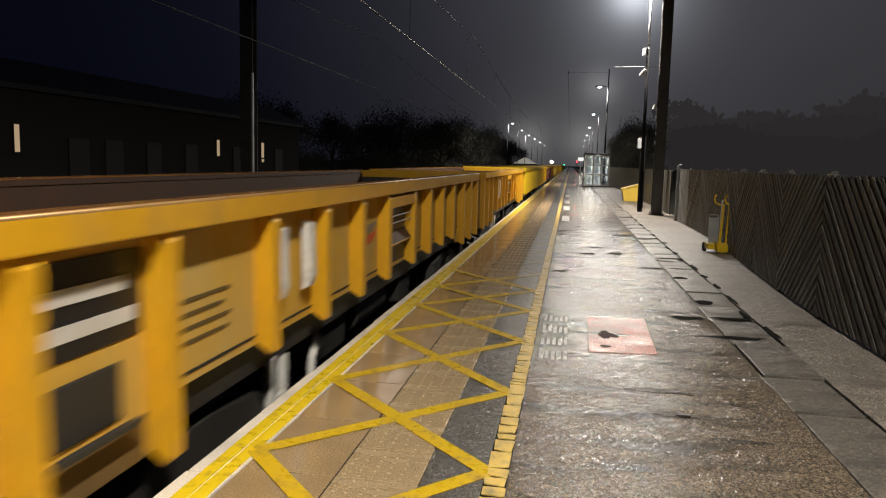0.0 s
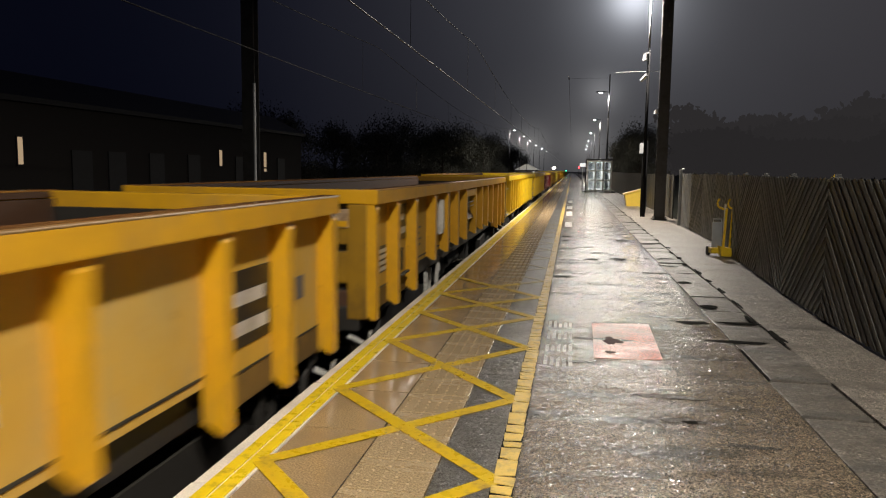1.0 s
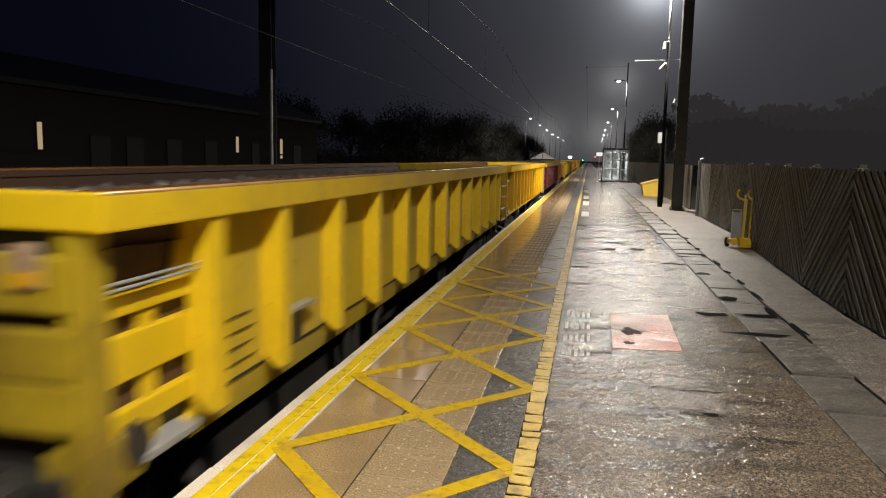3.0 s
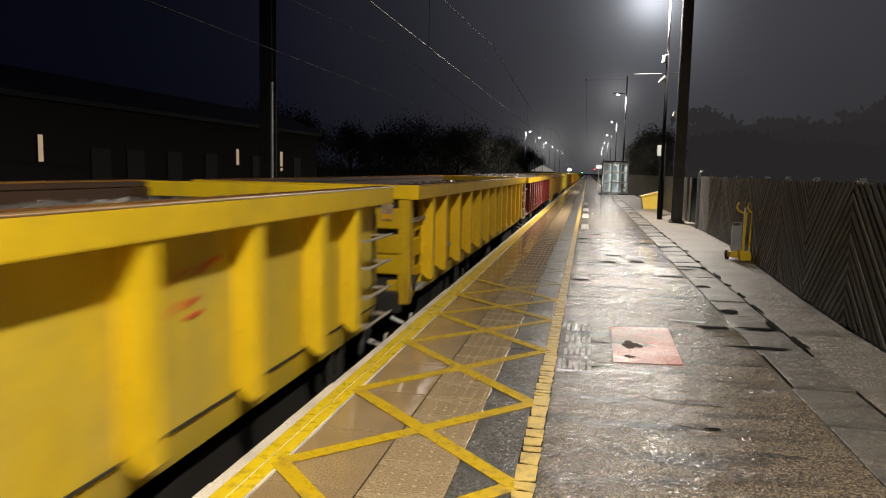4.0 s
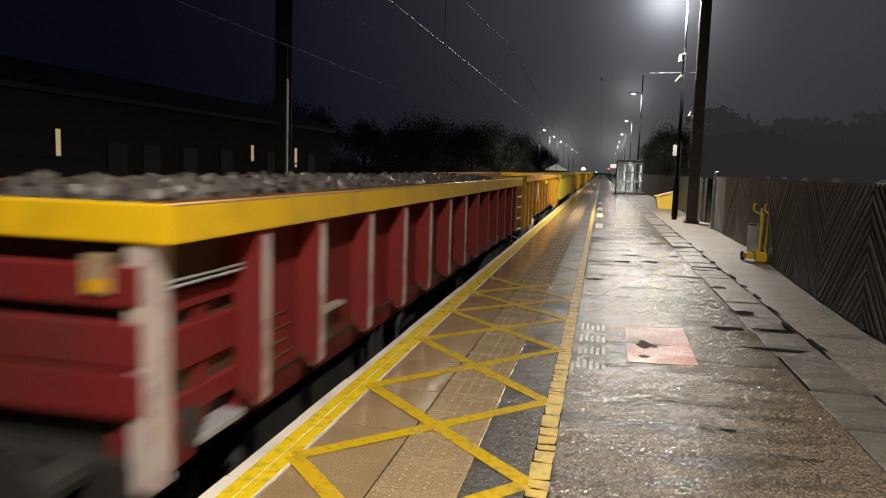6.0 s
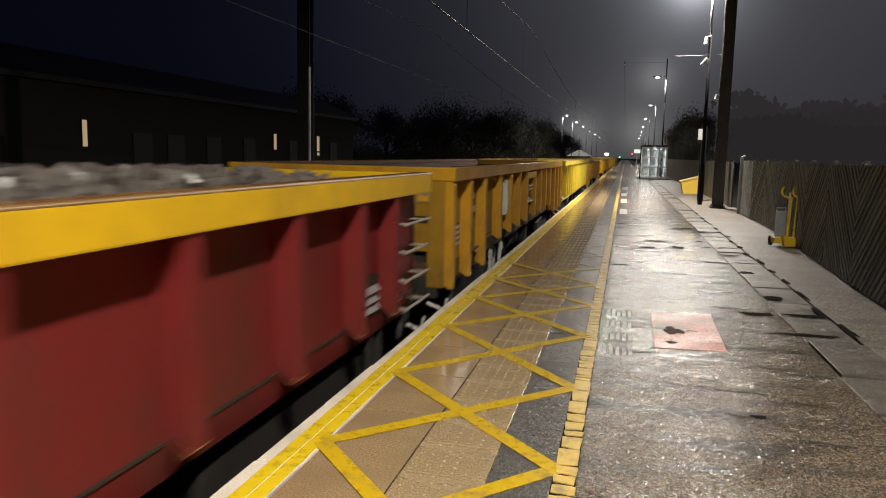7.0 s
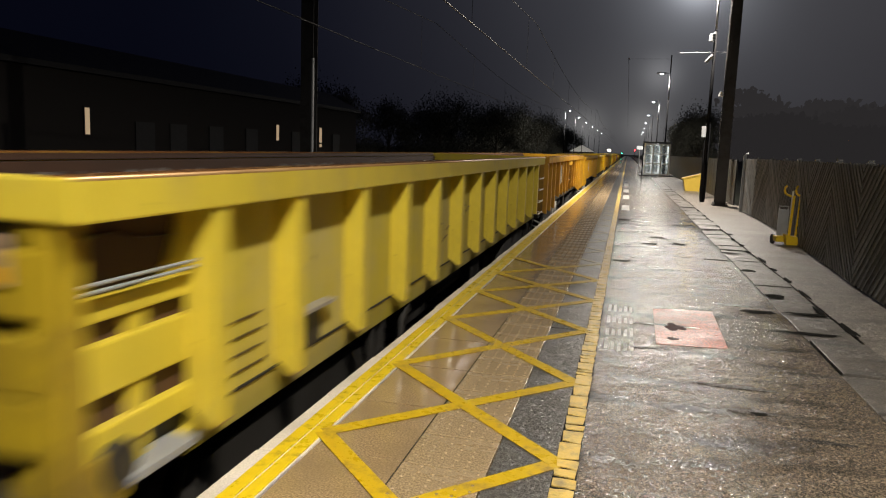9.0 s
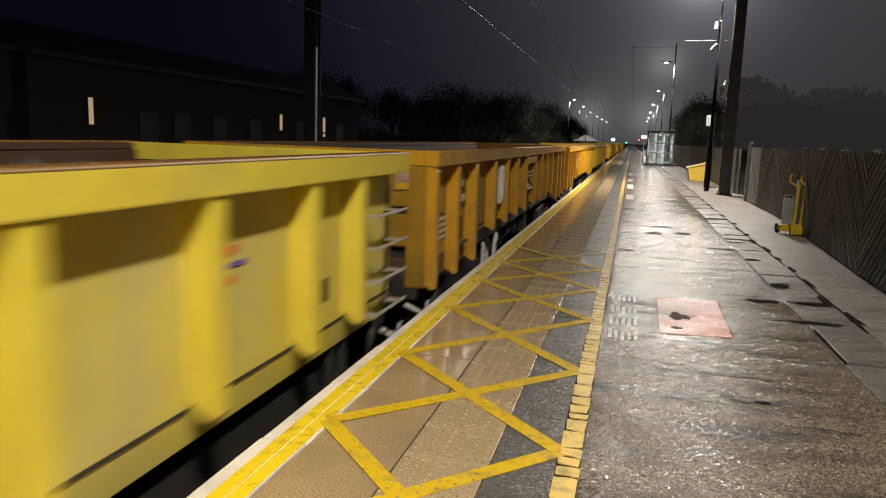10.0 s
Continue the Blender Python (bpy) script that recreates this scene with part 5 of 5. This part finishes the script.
def haze_glow_wood(far, low, high, tone, seed):
    """Woods far off beyond the town side, leaf clumps piled into an uneven bank; haze is painted as emission."""
    rnd = random.Random(seed)
    verts, faces = [], []
    for k in range(150):
        a = radians(8 + 60 * k / 149 + rnd.uniform(-0.3, 0.3))
        h = low + (high - low) * (0.5 + 0.9 * noise.noise((a * 5.5, seed, 0.3)) + 0.35 * noise.noise((a * 19, seed, 2.2)))
        c = Vector((far * math.sin(a), far * math.cos(a), 0))
        for _ in range(190):
            p = c + Vector((rnd.gauss(0, far * 0.012), rnd.gauss(0, far * 0.012), h * min(1.12, abs(rnd.random() ** 0.75 + rnd.gauss(0, 0.05)))))
            q = Euler((rnd.uniform(0, 6), rnd.uniform(0, 6), rnd.uniform(0, 6))).to_matrix()
            sz = far * rnd.uniform(0.002, 0.0065)
            i0 = len(verts)
            verts += [p + q @ Vector(w) * sz for w in ((-1, 0, 0), (-0.3, -0.7, 0.1), (0.5, -0.6, 0), (1, 0, 0.1), (0.4, 0.7, 0), (-0.5, 0.6, 0.1))]
            faces.append(tuple(range(i0, i0 + 6)))
    me = bpy.data.meshes.new("far_woods")
    me.from_pydata(verts, [], faces)
    me.materials.append(mat("haze_glow_woods_" + str(seed), (0.02, 0.02, 0.02), 1.0, bump=0, spec=0, rvar=0, emit=(tone, tone * 0.92, tone * 0.95), power=1.0))
    tagged(new("far_woods", me), "far dark woods beyond the fence, glowing faintly for painted haze", "woods", kind="stuff")


# farther banks glow paler, standing in for haze
haze_glow_wood(620, 26, 52, 0.0250, 1)
haze_glow_wood(520, 17, 36, 0.0225, 2)
haze_glow_wood(430, 9, 22, 0.0200, 3)

hd = thing("floodlight_post", "low post with a bright warm floodlight beside the line", "lamp", "", pose(-6.0, 250, RAIL_Z))
part("shaft", rod(bmesh.new(), (0, 0, -0.3), (0, 0, 3.1), 0.08), DARK_COL, hd)
part("flood_head", obox(-0.45, 0.45, -0.15, 0.15, 3.0, 3.55, bevel=0.03), HEAD_GLOW, hd, "glowing warm floodlight")
for nm, x, y, z, g in (("red_signal", 2.2, 250, 2.6, RED_GLOW), ("green_signal", -1.9, 262, 1.5, GREEN_GLOW)):
    sg = thing(nm, ("red" if g is RED_GLOW else "green") + " glowing railway signal lamp on a short post", "signal", "", pose(x, y, 0))
    part("shaft", rod(bmesh.new(), (0, 0, -0.05), (0, 0, z - 0.3), 0.06), DARK_COL, sg)
    part("signal_head", obox(-0.3, 0.3, 0.0, 0.2, z - 0.35, z + 0.35, bevel=0.02), DARK_COL, sg)
    ln = bmesh.new()
    bmesh.ops.create_cone(ln, cap_ends=True, segments=16, radius1=0.2, radius2=0.18, depth=0.06, matrix=pose(0, -0.03, z, 90, 0, 0))
    part("lens", ln, g, sg)
tn = thing("pale_kiosk", "small building with a pale pitched roof near the line", "building", "", pose(-9.9, 168, RAIL_Z - 0.5))
part("wall", obox(-2.4, 2.4, -3, 3, 0, 3.0), WALL_DARK, tn)
part("roof", prism(bmesh.new(), [(-2.7, 3.0), (2.7, 3.0), (0, 4.4)], "y", -3.3, 3.3), TENT_WHITE, tn)


# ---- platform markings and paving pieces ----
def decal(name, pts, material, label, z=0.004, thick=0.003):
    bm = bmesh.new()
    prism(bm, pts, "z", z - thick, z)
    ob = new(name, mesh_of(bm, name, material))
    ob.parent = CORE
    if label:
        ob["label"] = label
    return ob


def strip_quad(ax, ay, bx, by, wd):
    d = Vector((bx - ax, by - ay)).normalized()
    nrm = Vector((-d.y, d.x)) * wd / 2
    return [(ax + nrm.x, ay + nrm.y), (ax - nrm.x, ay - nrm.y), (bx - nrm.x, by - nrm.y), (bx + nrm.x, by + nrm.y)]


decal("yellow_edge_line", [(-1.725, -60), (-1.650, -60), (-1.650, 420), (-1.725, 420)], YELLOW_LINE, "worn wet yellow edge line")
decal("yellow_edge_line", [(-1.641, -60), (-1.566, -60), (-1.566, 420), (-1.641, 420)], YELLOW_LINE, "worn wet yellow edge line")
HATCH_Y = [-1.94, -0.56, 0.82, 2.21, 3.62, 4.99, 6.52, 7.92, 9.22, 10.65]
for y0, y1 in zip(HATCH_Y, HATCH_Y[1:]):
    decal("hatch_line", strip_quad(-1.572, y0, -0.30, y1, 0.10), HATCH_PAINT, "diagonal yellow hatch line", 0.0045)
    decal("hatch_line", strip_quad(-1.572, y1, -0.30, y0, 0.10), HATCH_PAINT, "diagonal yellow hatch line", 0.0060)
# further on wet glare is imitated: lines left off but for ends on the asphalt
for k in range(9):
    yr = 10.65 + 1.40 * k
    for d in (-0.36, 0.36):
        decal("hatch_line", strip_quad(-0.62, yr + d, -0.30, yr, 0.08), HATCH_WORN_GLARE, "worn end of a hatch line, paled for wet glare", 0.0045 if d > 0 else 0.0060)
# cracked yellow block line: short cells with ragged ends
rb = random.Random(8)


def ragged_block(y, ln):
    j = rb.uniform(-0.005, 0.005)
    xs = [-0.302 + 0.0285 * k for k in range(5)]
    lean = rb.uniform(-0.014, 0.014)
    lo = [(x + j, y + lean * (k - 2) / 2 + rb.uniform(0, 0.010)) for k, x in enumerate(xs)]
    hi = [(x + j, y + ln - rb.uniform(0, 0.010)) for x in xs]
    lo[0], lo[-1] = (lo[0][0] + rb.uniform(0, 0.012), lo[0][1]), (lo[-1][0] - rb.uniform(0, 0.012), lo[-1][1])
    decal("yellow_block", lo + hi[::-1], BLOCK_PAINT, "", 0.0075, 0.007)


decal("crack_bed", [(-0.304, -2), (-0.187, -2), (-0.187, 30), (-0.304, 30)], MOSS, "dark dirt in the cracks of the line", 0.0022, 0.002)
y = -2.0
while y < 30:
    ln = rb.choice((0.055, 0.08, 0.10, 0.13, 0.17, 0.22))
    ragged_block(y, ln)
    y += ln + rb.uniform(0.008, 0.018)
decal("yellow_line", [(-0.305, y), (-0.19, y), (-0.19, 420), (-0.305, 420)], BLOCK_PAINT, "yellow line", 0.0075, 0.007)
decal("red_square", [(0.29, 6.29), (0.87, 6.36), (0.90, 7.86), (0.31, 7.76)], RED_PAINT, "faded red painted square")
# worn white stencilled words, no longer legible
for r in range(4):
    for k in range(5):
        yy = 5.95 + r * 0.50 + rb.uniform(0, 0.05)
        xx = -0.135 + k * 0.052
        decal("stencil_bar", [(xx, yy), (xx + 0.030, yy), (xx + 0.030, yy + rb.uniform(0.18, 0.36)), (xx, yy + rb.uniform(0.18, 0.36))], WHITE_PAINT, "")
for y0, y1 in ((21.2, 23.2), (26.4, 29.0), (31.0, 33.6), (37, 40)):
    decal("white_dash", [(-0.11, y0), (0.11, y0), (0.11, y1), (-0.11, y1)], WHITE_PAINT, "worn white painted mark")

WATER = mat("water_in_joint", (0.05, 0.045, 0.04), 0.07, rvar=0.03, bump=0.7, bscale=45, bdist=0.006)
decal("wet_joint", [(-1.0535, -3), (-1.0465, -3), (-1.0465, 57), (-1.0535, 57)], WATER, "water standing in the joint", 0.0015)
# buff slabs, tactile slabs, pavers, coping stones
rp = random.Random(5)
slab = mesh_of(obox(-1.545, -1.054, 0.004, 0.796, -0.05, 0.0, bevel=0.003), "buff_slab", SLAB)
cope = mesh_of(obox(EDGE, -1.549, 0.003, 0.897, -0.10, 0.0, bevel=0.006), "coping_stone", COPING)
for k in range(90):
    piece("buff_slab", slab, CORE, pose(0, -3 + 0.8 * k, rp.uniform(-0.0012, 0.0004), rp.uniform(-0.12, 0.12), rp.uniform(-0.15, 0.15), 0))
for k in range(80):
    piece("coping_stone", cope, CORE, pose(rp.uniform(-0.008, 0.006), -3 + 0.9 * k, 0))
tact = obox(-1.046, -0.620, 0.003, 0.397, -0.05, 0.0, bevel=0.003)
for i in range(6):
    for j in range(6):
        bmesh.ops.create_cone(tact, cap_ends=True, segments=6, radius1=0.0125, radius2=0.008, depth=0.006, matrix=pose(-1.046 + 0.0355 + 0.071 * i, 0.0333 + 0.0667 * j, 0.003))
tact = mesh_of(tact, "tactile_slab", TACTILE)
for k in range(150):
    piece("tactile_slab", tact, CORE, pose(0, -3 + 0.4 * k, rp.uniform(-0.001, 0.001), rp.uniform(-0.2, 0.2), rp.uniform(-0.2, 0.2), 0))
surface("far_buff_paving", -1.545, -1.05, SLAB, "buff paving slabs", 69, 420)
surface("far_tactile_paving", -1.05, -0.62, TACTILE, "buff tactile paving", 57, 420)
surface("far_coping", EDGE, -1.549, COPING, "white coping", 69, 420)
y = -3.0
while y < 60:
    ln = rp.choice((0.85, 0.95, 1.05))
    me = mesh_of(obox(1.615, 2.062, 0.012, ln - 0.018, -0.06, 0.0, bevel=0.006), "paver", PAVER)
    piece("paver", me, CORE, pose(rp.uniform(-0.008, 0.008), y, rp.uniform(-0.006, 0.001), rp.uniform(-0.3, 0.3), rp.uniform(-0.4, 0.4), rp.uniform(-0.3, 0.3)))
    y += ln


def stain(x, y, lx, ly, seed, material=None, z=0.003):
    rn = random.Random(seed)
    pts = []
    for k in range(40):
        a = 2 * math.pi * k / 40
        f = 0.8 + 0.45 * noise.noise((math.cos(a) * 1.1, math.sin(a) * 1.1, seed * 1.7)) + 0.22 * noise.noise((math.cos(a) * 4, math.sin(a) * 4, seed * 0.9)) + rn.uniform(-0.05, 0.05)
        pts.append((x + 1.2 * lx * f * math.cos(a), y + 1.2 * ly * f * math.sin(a)))
    decal("moss_stain", pts, material or MOSS, "", z + 0.0002 * (seed % 7), 0.0025)


rs = random.Random(17)
for k in range(26):
    yy = 7.2 + 0.95 * k + rs.uniform(-0.15, 0.15)
    stain(1.62 + rs.uniform(-0.25, 0.1), yy, rs.uniform(0.08, 0.28), rs.uniform(0.04, 0.12), 100 + k)
    stain(2.06 + rs.uniform(-0.05, 0.05), yy + 0.3, rs.uniform(0.02, 0.05), rs.uniform(0.15, 0.40), 200 + k)
    if k % 2:
        stain(1.85, yy + 0.1, rs.uniform(0.15, 0.24), rs.uniform(0.02, 0.05), 300 + k)
stain(0.81, 4.78, 0.13, 0.05, 61, DAMP)
stain(0.86, 4.76, 0.05, 0.03, 62)
stain(0.48, 6.98, 0.09, 0.15, 63, RED_DARK, 0.0065)
stain(0.44, 6.52, 0.05, 0.05, 64, RED_DARK, 0.0065)
for k in range(26):
    stain(rs.uniform(-0.05, 1.45), 4.6 + 0.75 * k + rs.uniform(-0.3, 0.3), rs.uniform(0.10, 0.34), rs.uniform(0.015, 0.045), 500 + k, DAMP)
for k in range(10):
    stain(rs.uniform(-0.1, 1.4), rs.uniform(9, 26), rs.uniform(0.05, 0.2), rs.uniform(0.05, 0.15), 400 + k)


def motions():
    ts = [0.5 * k for k in range(21)]
    for w, y0 in TRAIN:
        walk(w, [(t, pose(TRACK_X, y0 - 9.80 * t - 0.10 * t * t + 0.00283 * t ** 3, RAIL_Z)) for t in ts])


motions()
